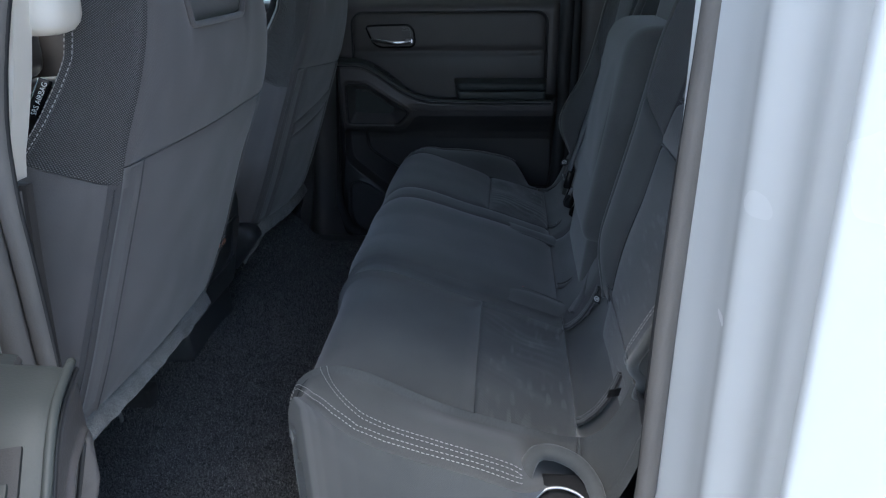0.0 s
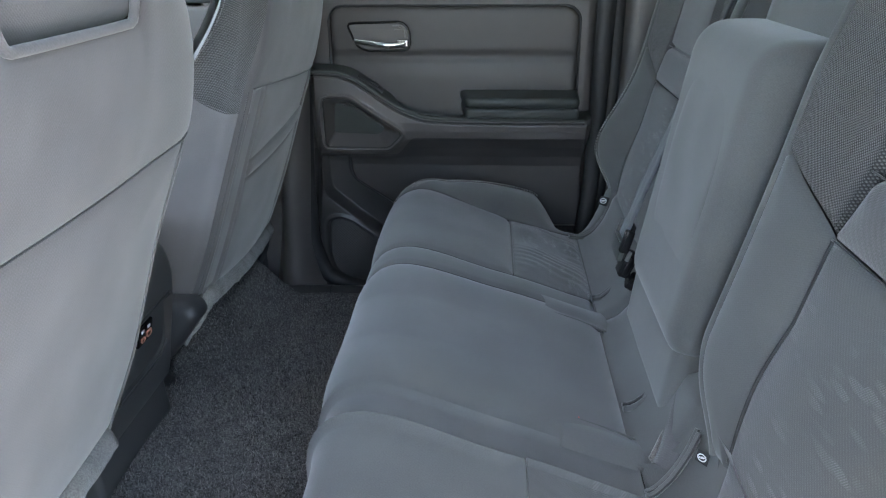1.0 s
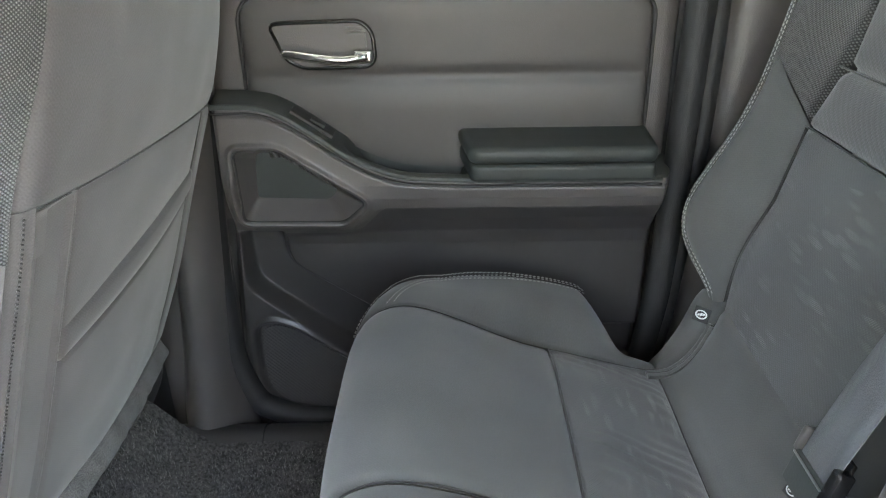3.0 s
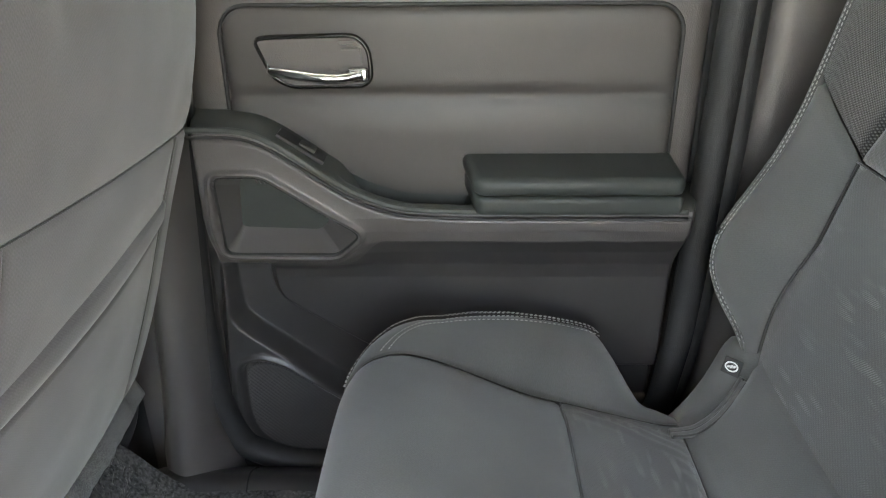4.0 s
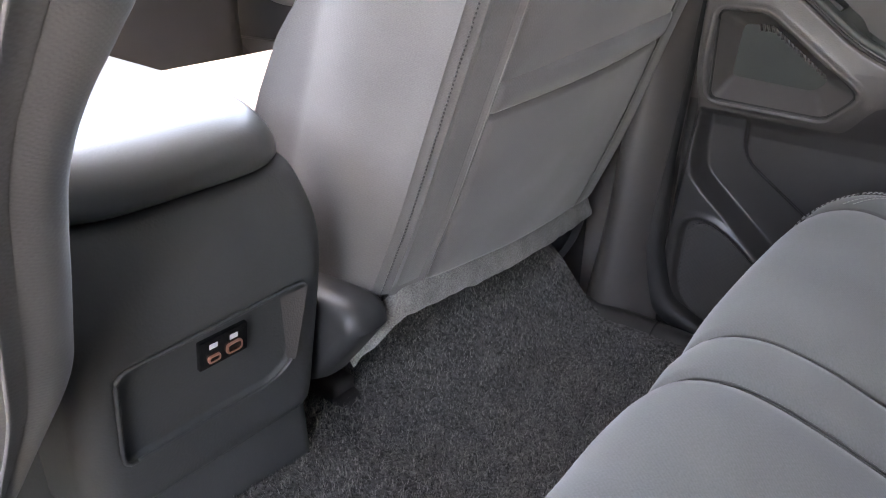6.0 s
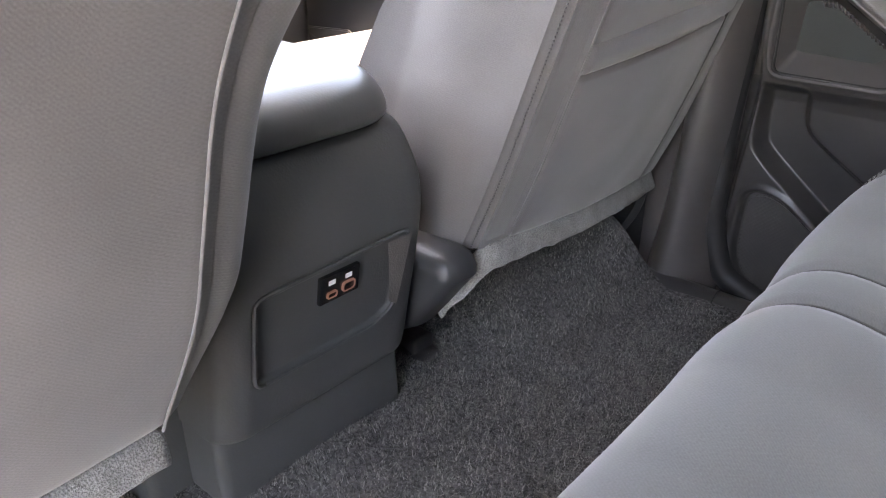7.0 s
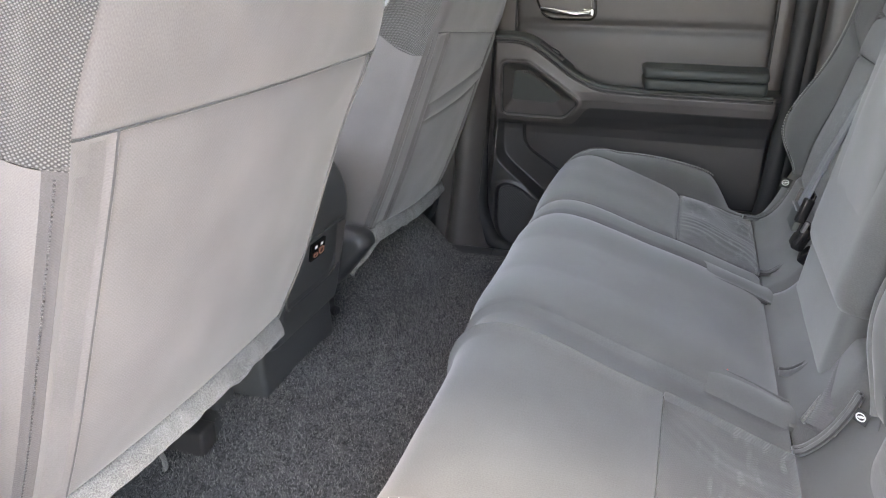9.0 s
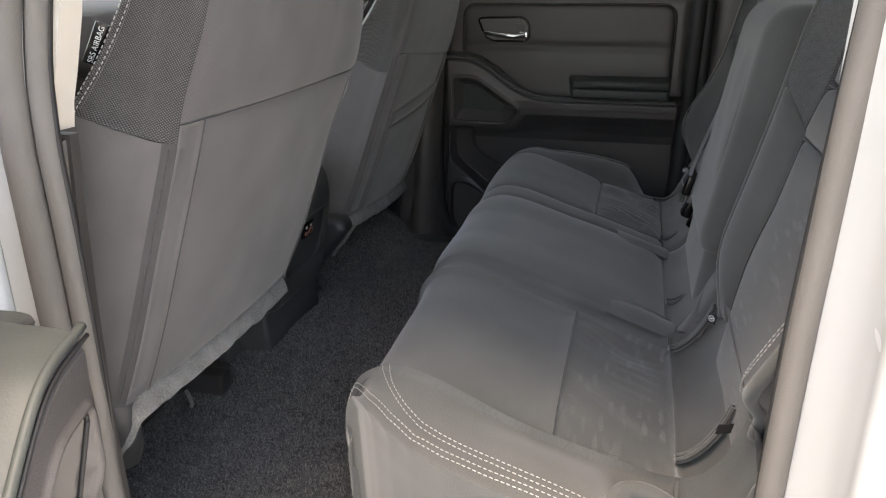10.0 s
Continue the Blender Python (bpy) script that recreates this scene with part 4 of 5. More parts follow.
for sg in (-1, 1):
    c = CY + sg * 0.4165
    for d in (-1, 1):
        e = c + d * 0.1415
        rise = lambda k: VB + 0.062 * k  # noqa: E731
        VF = sz(0.350)
        flip = d < 0
        edge_at = lambda v: c + d * bolster_half(v, d == sg)  # noqa: E731
        panel("back_bolster", backrest, M_CLOTH, bench, (lambda t: c + d * (0.1415 + 0.012 * np.sin(np.pi * np.clip(t * 1.5, 0, 1))), lambda t: edge_at(VF + t * (VB + 0.062 - VF))), (VF, rise), (20, 54), 0.009, 0.016, 0.005, inward=not flip)
        w = c + d * 0.2565
        panel("back_mesh", backrest, M_MESH, bench, (lambda t: c + d * (0.1415 - 0.035 * np.minimum(t * 2.2, 1)), w), (rise, VT), (24, 34), 0.006, 0.012, inward=not flip, label="open mesh cloth shoulder panel")
        vs = np.linspace(sz(0.40), VT - 0.03, 90)
        vo = np.linspace(sz(0.365), sz(0.66), 70)
        lines = [backrest(edge_at(vs) - d * k, vs) + np.array([-0.0105, 0, 0]) for k in (0.009, 0.0155)] + [backrest(edge_at(vo), vo) + np.array([0.022, d * 0.0075, 0])]
        if d == sg:
            for line in lines:
                stitching("stitching", [line], M_THREAD, bench, label="white stitching")
    panel("back_insert", backrest, M_INSERT, bench, (lambda t: c - 0.1415 - 0.012 * np.sin(np.pi * np.clip((t - 0.22) * 1.9, 0, 1)), lambda t: c + 0.1415 + 0.012 * np.sin(np.pi * np.clip((t - 0.22) * 1.9, 0, 1))), (VL, VB), (36, 50), 0.008, 0.022, 0.004, inward=True, label="charcoal cloth with an embossed broken rib")
    panel("back_band", backrest, M_BAND, bench, (lambda t: c - 0.1415 + 0.03 * t, lambda t: c + 0.1415 - 0.03 * t), (VB, VU), (30, 14), 0.014, 0.016, inward=True, label="ribbed cloth band")
    panel("back_upper", backrest, M_BAND, bench, (c - 0.108, c + 0.108), (VU, VT), (26, 26), 0.010, 0.016, inward=True)
    panel("back_top", backrest, M_CLOTH, bench, (c - 0.2565, c + 0.2565), (VT, VE), (26, 10), 0.004, 0.012, inward=True)
    for edge in (-1, 1):
        rv = np.linspace(sz(0.352), VT, 70)
        tube("edge_roll", resample(backrest(c + edge * bolster_half(rv, edge == sg), rv) + np.array([0.001, 0, 0]), 0.01), 0.0075, M_CLOTH, bench, sides=10)
    # sides of the seat back
    yi = lambda v: c - sg * bolster_half(v, False)  # noqa: E731
    sheet("back_side", lambda u, v: backrest(yi(v), v) + np.stack([0.16 * u + 0.004, -sg * 0.006 * np.sin(math.pi * np.minimum(u * 1.6, 1)), 0 * u], 1), 14, 40, M_CLOTH, bench, u=(0, 1), v=(VL, VT))
    yo = lambda v: c + sg * bolster_half(v)  # noqa: E731
    sheet("back_side", lambda u, v: backrest(yo(v), v) + np.stack([0.16 * u + 0.004, sg * 0.012 * np.sin(math.pi * np.minimum(u * 1.6, 1)), 0 * u], 1), 14, 40, M_CLOTH, bench, u=(0, 1), v=(VL, VT))
    block("headrest", (0.39, c - 0.12, 0.935), (0.49, c + 0.12, 1.10), 0.035, M_CLOTH, bench, "grey cloth headrest", 5)
block("back_core", (0.300, CY - 0.27, 0.25), (0.42, CY + 0.27, 0.52), 0.02, M_CLOTH, bench)
for sg in (-1, 1):
    c = CY + sg * 0.4165
    ys = np.linspace(c - 0.1415, c + 0.1415, 40)
    vs = np.linspace(sz(0.36), VB, 50)
    swell = 0.012 * np.sin(np.pi * np.clip(((vs - VL) / (VB - VL) - 0.22) * 1.9, 0, 1))
    for line in (backrest(ys, np.full(40, VB)), backrest(ys, np.full(40, VU)), backrest(c + 0.1415 + swell, vs), backrest(c - 0.1415 - swell, vs)):
        tube("seam", resample(line + np.array([-0.0005, 0, 0]), 0.006), 0.0011, M_DARKSEAM, bench, sides=5)
panel("back_middle", backrest, M_CLOTH, bench, (CY - 0.157, CY + 0.157), (VL, VE), (20, 40), 0.006, 0.014, inward=True)


# folded centre armrest
def arm_line(z):
    """The middle of the folded armrest, leaning back more towards its top."""
    return 0.300 + 0.12 * (z - 0.43) + 0.36 * np.maximum(0, z - 0.55) ** 2


def arm_bend(x, y, z):
    return x + float(arm_line(z)), y, z


fold = block("centre_armrest", (-0.062, CY - 0.128, 0.392), (0.05, CY + 0.172, 0.790), 0.043, M_CLOTH, bench, "folded-up grey cloth centre armrest", 8, bend=arm_bend)
block("lower_tab", (-0.050, CY - 0.118, 0.300), (0.05, CY + 0.168, 0.425), 0.022, M_CLOTH, fold, "cloth tab below the armrest", 5, bend=arm_bend)


def arm_face(u, v):
    k = np.minimum(np.minimum(u - (CY - 0.10), (CY + 0.124) - u), np.minimum(v - 0.435, 0.764 - v))
    return np.stack([arm_line(v) - 0.0515 - 0.004 * (1 - np.exp(-np.maximum(k, 0) / 0.012)), u, v], 1)


panel("front_panel", arm_face, M_CLOTH, fold, (lambda t: CY - 0.098 + 0.02 * np.clip((t - 0.93) / 0.07, 0, 1) ** 2, lambda t: CY + 0.122 - 0.02 * np.clip((t - 0.93) / 0.07, 0, 1) ** 2), (0.432, 0.762), (30, 40), 0.004, 0.012, 0.006, inward=True, wrinkle=0.0022)


# ---- front seats ----
M_SHELL = plastic("shell_plastic", (0.03, 0.031, 0.034), 0.45, 500, 0.06)
FZ = [0.22, 0.28, 0.40, 0.52, 0.68, 0.80, 0.90, 0.965, 1.0]
FXB = [-0.512, -0.486, -0.436, -0.394, -0.338, -0.310, -0.305, -0.325, -0.37]
FW = [0.238, 0.240, 0.242, 0.242, 0.244, 0.236, 0.21, 0.178, 0.13]
KZ = np.linspace(0.22, 1.0, 120)
KX = np.convolve(np.pad(np.interp(KZ, FZ, FXB), 7, mode="reflect", reflect_type="odd"), np.ones(15) / 15, "valid")
KW = np.convolve(np.pad(np.interp(KZ, FZ, FW), 7, mode="edge"), np.ones(15) / 15, "valid")


def seat_shell(yc, dx, flare=0.0, spread=0.0):
    """The wrapped back of a front seat: u runs round it in metres from its middle, v is the height."""
    R = 0.034

    def fn(u, v):
        xb, w = np.interp(v, KZ, KX) + dx, np.interp(v, KZ, KW)
        a, sg = np.abs(u), np.sign(u)
        flat = w - R
        ang = np.clip((a - flat) / R, 0, math.pi / 2)
        side = np.maximum(a - flat - R * math.pi / 2, 0)
        y = np.minimum(a, flat) + R * np.sin(ang) + 0.012 * np.sin(np.clip(side / 0.14, 0, 1) * math.pi) + np.where(u > 0, flare, 0) * smooth_step(0.17, 0.262, a) * smooth_step(0.29, 0.44, v) * (1 + 0.6 * smooth_step(0.58, 0.74, v)) * smooth_step(1.04, 0.92, v) + np.where(u > 0, flare, 0) * 0.9 * smooth_step(0.17, 0.262, a) * smooth_step(0.55, 0.72, v) * smooth_step(0.98, 0.82, v) + np.where(u > 0, spread, 0) * smooth_step(0.10, 0.24, a) * smooth_step(0.58, 0.32, v)
        x = xb - R * (1 - np.cos(ang)) - side - 0.012 * (np.minimum(a, w) / w) ** 2
        return np.stack([x, yc + sg * y, v + 0 * u], 1)

    return fn


def mesh_foot(u):
    """Height of the seam below the mesh side panel."""
    return 0.662 + 0.036 * np.clip((np.abs(u) - 0.226) / 0.114, 0, 1) 


def front_rim(z):
    """How far round the shell the sides reach: less towards the shoulders, where the back is thin."""
    return np.interp(z, [0.30, 0.461, 0.507, 0.568, 0.592, 0.625, 0.646, 0.675, 0.698, 0.74, 0.777, 0.81, 0.86, 0.985], [0.475, 0.470, 0.464, 0.450, 0.438, 0.419, 0.400, 0.369, 0.340, 0.314, 0.295, 0.279, 0.268, 0.262])


def back_edge(z):
    """Half width of the plain upper back, narrowing towards the shoulders."""
    return 0.222 - 0.05 * smooth_step(0.683, 0.90, z)


def front_seat(yc, dx, outer, label, pocket, foot):
    ob = thing("front_seat", (-0.65 + dx, yc, 0.1), label, "car seat")
    fn = seat_shell(yc, dx, 0.0 if pocket else 0.046, 0.024 if pocket else 0.0)
    # seams of the cover: the passenger's sit a little wider and slant
    e0, e2 = (0.174, 0.240) if pocket else (0.184, 0.238)
    edge_of = lambda z: back_edge(z) + (0.017 if pocket else 0)  # noqa: E731
    seam_z = lambda u: 0.655 - 0.09 * u if pocket else 0.683 + 0 * u  # noqa: E731
    foot_of = lambda u: 0.638 + 0.05 * np.clip((np.abs(u) - 0.244) / 0.10, 0, 1) ** 1.4 if pocket else mesh_foot(u)  # noqa: E731
    low = lambda u: foot - (0.084 * u if pocket else 0)  # noqa: E731
    sheet("lining", lambda u, v: fn(u, v) + np.stack([-0.0025 + 0 * u, 0 * u, 0 * u], 1), 40, 40, M_CLOTH_BACK, ob, u=(-0.205, 0.205), v=(foot + 0.02, 0.672 if pocket else 0.686))
    for sg in (-1, 1):
        sheet("side_lining", lambda u, v: fn(sg * u, v) + np.stack([-0.0025 + 0 * u, -sg * 0.0025 + 0 * u, 0 * u], 1), 12, 40, M_CLOTH_BACK, ob, u=(0.205, 0.245), v=(foot + 0.02, 0.632 if pocket else 0.655))
        flip = sg < 0
        k = lambda a: sg * a  # noqa: E731
        plain = sg > 0 and not pocket
        if not plain:
            panel("edge_strip", fn, M_CLOTH_BACK, ob, (k(e0), k(0.222)), (low(k(0.2)), seam_z(k(0.2))), (10, 60), 0.004, 0.006, 0.0015, inward=flip)
            # the driver's tape takes the darker colour, which paints the seam's shade
            panel("zip_tape", fn, M_CLOTH_BACK if pocket else M_ZIP, ob, (k(0.222), k(e2)), (low(k(0.23)), seam_z(k(0.23)) + 0.001 if pocket else 0.6665), (8, 60), 0.0005, 0.004, 0.0012, inward=flip, label="zip closure of the seat cover")
        ua = 0.222 if plain else e2
        panel("side_panel", fn, M_CLOTH_BACK, ob, (k(ua), lambda t: k(1) * front_rim(low(k(0.3)) + t * (0.695 - low(k(0.3))))), (low(k(0.3)), lambda t: foot_of(ua + (0.342 - ua) * t)), (28, 60), 0.003, 0.02, 0.001, inward=flip, wrinkle=0.0012)
        panel("side_mesh", fn, M_MESH, ob, (lambda t: k(1) * (0.236 if plain else edge_of(0.662 + 0.323 * t)) + 0 * t, lambda t: k(1) * front_rim(0.698 + 0.287 * t)), (lambda t: foot_of(0.226 + 0.114 * t), 0.985), (24, 46), 0.004, 0.012, 0.0015, inward=flip, label="open mesh cloth side panel")
        def turned(u, v):
            p = fn(k(1) * front_rim(v), v)
            return p + np.stack([-0.015 * u, -sg * 0.09 * u, 0 * u], 1)
        panel("side_front", turned, M_CLOTH_BACK, ob, (0, 1), (0.32, 0.985), (8, 60), 0.003, 0.012, inward=flip)
        if not plain:
            zp = fn(np.full(90, k(0.230)), np.linspace(foot + 0.01, seam_z(k(0.23)) - 0.006 if pocket else 0.657, 90))
            stitching("zip_teeth", [zp + np.array([0.0006, sg * 0.0006, 0])], M_ZIP, ob, 0.004, 0.0026, 0.0013)
        ku = k(0.213 if plain else e0 - 0.0005)
        tube("piping", resample(fn(np.full(60, ku), np.linspace(low(ku), seam_z(ku), 60)) + np.array([0.0045 if plain else 0.0015, 0, 0]), 0.01), 0.0013, M_PIPE if plain or pocket else M_SEAM, ob)
        for m in (0.004, -0.004):
            stitching("stitching", [fn(k(1) * (front_rim(np.linspace(0.70, 0.97, 40)) + m - 0.005), np.linspace(0.70, 0.97, 40)) + np.array([0, sg * 0.005, 0])], M_PIPE if pocket else M_THREAD, ob)
    panel("upper_back", fn, M_CLOTH_BACK, ob, (lambda t: -edge_of(0.683 + 0.217 * t), lambda t: edge_of(0.683 + 0.217 * t) if pocket else 0.236 + 0 * t), (lambda s: seam_z((2 * s - 1) * 0.235), lambda s: 0.90 - 0.072 * smooth_step(0.34, 0.25, np.abs(s - 0.5))), (60, 40), 0.006, 0.03, 0.0015, inward=False, wrinkle=0.0015)
    if not pocket:
        panel("lower_back", fn, M_CLOTH_BACK, ob, (-0.184, 0.222), (foot, 0.683), (60, 60), 0.006, 0.03, 0.0015, wrinkle=0.002, seed=3)
    else:
        panel("lower_back", fn, M_CLOTH_BACK, ob, (-e0, e0), (lambda s: 0.528 + 0.028 * s, lambda s: seam_z((2 * s - 1) * e0)), (50, 30), 0.006, 0.03, 0.0015, wrinkle=0.002, seed=3)
        bag = lambda u, v: fn(u, v) + np.stack([0.006 * np.cos(np.clip(u / 0.2, -1, 1) * math.pi / 2), 0 * u, 0 * u], 1)  # noqa: E731
        panel("map_pocket", bag, M_CLOTH_BACK, ob, (-e0, e0), (lambda s: low(-e0 + 2 * e0 * s), lambda s: 0.506 + 0.028 * s), (50, 50), 0.004, 0.02, wrinkle=0.003, seed=8, label="cloth map pocket")
        panel("pocket_band", bag, M_CLOTH_BACK, ob, (-e0 - 0.002, e0 + 0.002), (lambda s: 0.506 + 0.028 * s, lambda s: 0.543 + 0.026 * s), (50, 12), 0.007, 0.009, label="elastic hem of the map pocket")
    us = np.linspace(-0.222, 0.222 if pocket else 0.236, 60)
    tube("seam", resample(fn(us, seam_z(us)) + np.array([0.0005, 0, 0]), 0.008), 0.0011, M_DARKSEAM, ob, sides=5)
    # top of the seat back, gathered under the headrest
    panel("top", fn, M_CLOTH_BACK, ob, (-0.18, 0.18), (0.90, 0.998), (40, 14), 0.003, 0.012, wrinkle=0.004)
    # black inset sheet, painting the shade of the gap under the headrest
    inset = lambda u, v: fn(u, v) + np.stack([-0.03 + 0 * u, 0 * u, 0 * u], 1)  # noqa: E731
    off = 0.0 if pocket else 0.026
    panel("opening", inset, M_RUBBER, ob, (-0.16 + off, 0.16 + off), (0.79, 0.91), (20, 10), 0.0, 0.01, 0.0, label="black sheet for the shade in the opening below the headrest")
    lip = lambda s: 0.90 - 0.072 * smooth_step(0.34, 0.25, np.abs(s - 0.5))  # noqa: E731
    ks = np.linspace(0.14, 0.86, 60)
    tube("opening_lip", resample(fn((ks * 2 - 1) * 0.185 + off, lip(ks)) + np.array([0.001, 0, 0.001]), 0.006), 0.0045, M_CLOTH_BACK, ob, sides=8)
    hb = rounded((0.118, 0.30, 0.262), 0.048, 8)
    bmesh.ops.translate(hb, verts=hb.verts, vec=(-0.370 + dx, yc + off, 0.955))
    for w in hb.verts:
        w.co += Vector((0.007, 0.003, 0.004)) * (noise.noise(Vector((w.co.x * 20, w.co.y * 30, w.co.z * 70))) * smooth_step(0.95, 0.86, w.co.z) + 0.3 * noise.noise(w.co * 25))
    part("headrest", hb, M_CLOTH_BACK, ob, "grey cloth headrest, gathered at its foot")
    # front of the backrest and the seat cushion
    sheet("backrest_front", lambda u, v: np.stack([np.interp(v, KZ, KX) + dx - 0.18 + 0.08 * smooth_step(0.6, 0.85, v), yc + u * (np.interp(v, KZ, KW) - 0.016 - 0.03 * smooth_step(0.58, 0.68, v)), v], 1), 20, 30, M_CLOTH_BACK, ob, u=(-1, 1), v=(0.25, 0.995))
    block("cushion", (-1.06 + dx, yc - 0.245, 0.26), (-0.56 + dx, yc + 0.245, 0.445), 0.05, M_CLOTH_BACK, ob, "", 5)
    # felt hem and base
    us = np.linspace(-0.212, 0.212, 30)
    way = fn(us, low(us)) + np.stack([0.004 + (0.005 * np.cos(np.clip(us / 0.2, -1, 1) * math.pi / 2) if pocket else 0 * us), 0 * us, -0.011 + 0 * us], 1)
    if pocket:
        way = np.vstack([[(-0.545, 1.735, 0.215), (-0.533, 1.740, 0.242), (-0.515, 1.752, 0.272)], way])
    else:
        way = np.vstack([[(-0.512, 0.905, 0.235), (-0.495, 0.908, 0.265)], way])
    P = resample(way, 0.006)
    for k in range(6):
        P[1:-1] = (P[:-2] + 2 * P[1:-1] + P[2:]) / 4
    ang = np.linspace(0, 2 * math.pi, 14, endpoint=False)
    slim = np.minimum(1, 0.45 + np.arange(len(P)) * 0.006 / 0.09)[:, None, None]
    V = np.stack([P[:, None, :] + slim * np.stack([0.0075 * np.cos(ang) - 0.005 * np.sin(ang), 0 * ang, 0.0145 * np.sin(ang)], 1)[None]], 0)[0].reshape(-1, 3)
    V = V + np.array([[noise.noise(Vector(p) * 60), noise.noise(Vector(p) * 60 + Vector((9, 0, 0))), noise.noise(Vector(p) * 45 + Vector((0, 9, 0)))] for p in V]) * 0.003
    F = [(a * 14 + q, a * 14 + (q + 1) % 14, (a + 1) * 14 + (q + 1) % 14, (a + 1) * 14 + q) for a in range(len(P) - 1) for q in range(14)] + [tuple(range(14))[::-1], tuple(range(len(V) - 14, len(V)))]
    mesh_part("felt_hem", V, F, M_HEM, ob, "grey felt flap along the lower edge")
    for sg in (-1, 1):
        if not pocket and sg > 0:
            continue
        if pocket and sg < 0:
            swell = lambda x, y, z: (x - 7.0 * max(0, 0.30 - z) ** 2 * (1 if x > -0.56 else 0.3) + 0.010 * math.sin((z - 0.19) / 0.13 * math.pi), y, z)  # noqa: E731
            block("recliner_cover", (-0.64, 1.690, 0.178), (-0.497, 1.752, 0.318), 0.030, M_SHELL, ob, "dark glossy curved plastic recliner cover", 7, bend=swell)
            continue

        def shell(u, v):
            p = fn(sg * u, np.full_like(u, low(sg * 0.22) + 0.008))
            k = np.clip(v, 0, 1)
            p[:, 0] += -0.006 - 0.035 * k**2 + 0.008 * np.sin(k * math.pi)
            p[:, 1] += -sg * (0.002 + 0.03 * k**2)
            p[:, 2] += -0.135 * k
            return p
        panel("recliner_cover", shell, M_SHELL, ob, (0.205, 0.40), (0, 1), (40, 24), 0.003, 0.006, 0.008, inward=sg > 0, label="dark glossy curved plastic recliner cover")
    # solid and full width so that it blocks sun from passing under the seat
    block("frame", (-1.0 + dx, yc - 0.245, 0.055), (-0.70 + dx, yc + 0.245, 0.27), 0.02, M_RUBBER, ob, "dark box standing in for the seat frame, keeping sun off the floor")
    for s in (-1, 1):
        block("rail", (-1.02 + dx, yc + s * 0.19 - 0.02, 0.06), (-0.60 + dx, yc + s * 0.19 + 0.02, 0.12), 0.008, M_LOWER, ob, "dark seat rail")
        if not pocket and s > 0:
            continue
        bm = rounded((0.10, 0.045, 0.05), 0.014, 3)
        bmesh.ops.transform(bm, matrix=pose(-0.63 + dx, yc + s * 0.19, 0.085, 0, 18, 0), verts=bm.verts)
        part("rail_cap", bm, M_LOWER, ob, "dark plastic end cap of the rail")
    return ob


driver = front_seat(1.132, 0.0, -1, "grey cloth driver seat seen from behind, zipped cover", False, 0.318)
front_seat(1.983, -0.022, 1, "grey cloth passenger seat with a map pocket behind", True, 0.287)
bm = rounded((0.060, 0.108, 0.066), 0.010, 3)
for w in bm.verts:
    w.co.x *= 1.0 - 3.5 * max(0.0, w.co.y + 0.01)
    w.co.z -= 0.18 * max(0.0, w.co.y)
bmesh.ops.transform(bm, matrix=pose(-0.638, 1.370, 0.072, 0, 14, -3), verts=bm.verts)
part("rail_cover", bm, M_CONSOLE, driver, "dark wedge-shaped plastic cover over the rail's end")
ribbon_pts = [(-0.66, 1.275, 0.10), (-0.650, 1.272, 0.085), (-0.645, 1.268, 0.068)]
tube("strap_end", resample(ribbon_pts, 0.004), 0.006, M_HEM, driver, "pale loose strap end by the rail", sides=8, flat=0.35)
# tag sewn into the driver seat's side
along = Vector((0.52, 0.0, 0.85)).normalized()
facing = Vector((0.62, -0.75, 0.0))
facing = (facing - along * facing.dot(along)).normalized()
m = Matrix((along, facing.cross(along), facing)).transposed().to_4x4()
tag = part("airbag_tag", rounded((0.047, 0.0145, 0.003), 0.0012, 2), M_BLACK, None)
tag.matrix_world = Matrix.Translation((-0.424, 0.893, 0.767)) @ m
tag.parent = driver
tag.matrix_parent_inverse = Matrix.Translation(-driver.location)
tagged(tag, "small black sewn tag with white lettering")
txt = bpy.data.curves.new("lettering", "FONT")
txt.body, txt.size, txt.align_x, txt.align_y = "SRS AIRBAG", 0.008, "CENTER", "CENTER"
word = new("lettering", txt)
word.data.materials.append(M_WHITE)
word.parent = tag
word.matrix_local = pose(0, 0, 0.0021)


# ---- centre console ----
console = thing("centre_console", (-0.8, 1.56, 0.1), "dark plastic centre console with a padded lid", "console")
FACE = [(-0.570, 0.195), (-0.548, 0.20), (-0.533, 0.27), (-0.521, 0.335), (-0.514, 0.385), (-0.519, 0.43), (-0.536, 0.465), (-0.56, 0.475)]
FS, FX, FZZ = spline(FACE)


TRAY = round_outline([(-0.098, -0.058), (-0.098, 0.045), (0.094, 0.050), (0.082, -0.045), (0.055, -0.058)], 0.012)


def console_face(u, s):
    x, z = np.interp(s, FS, FX), np.interp(s, FS, FZZ)
    a = np.abs(u)
    w = 0.128 - 0.010 * smooth_step(0.40, 0.49, z)
    k = np.clip((a - (w - 0.03)) / 0.03, 0, 1.57)
    y = np.where(a > w - 0.03, w - 0.03 + 0.03 * np.sin(k), a)
    x = x - 0.03 * (1 - np.cos(k)) - np.maximum(a - (w - 0.03) - 0.03 * 1.57, 0)
    yy = np.sign(u) * y
    dent = outline_distance(yy, z - 0.318, TRAY)
    x = x - 0.0055 * smooth_step(0.001, -0.004, dent)
    return np.stack([x, 1.56 + yy, z], 1)


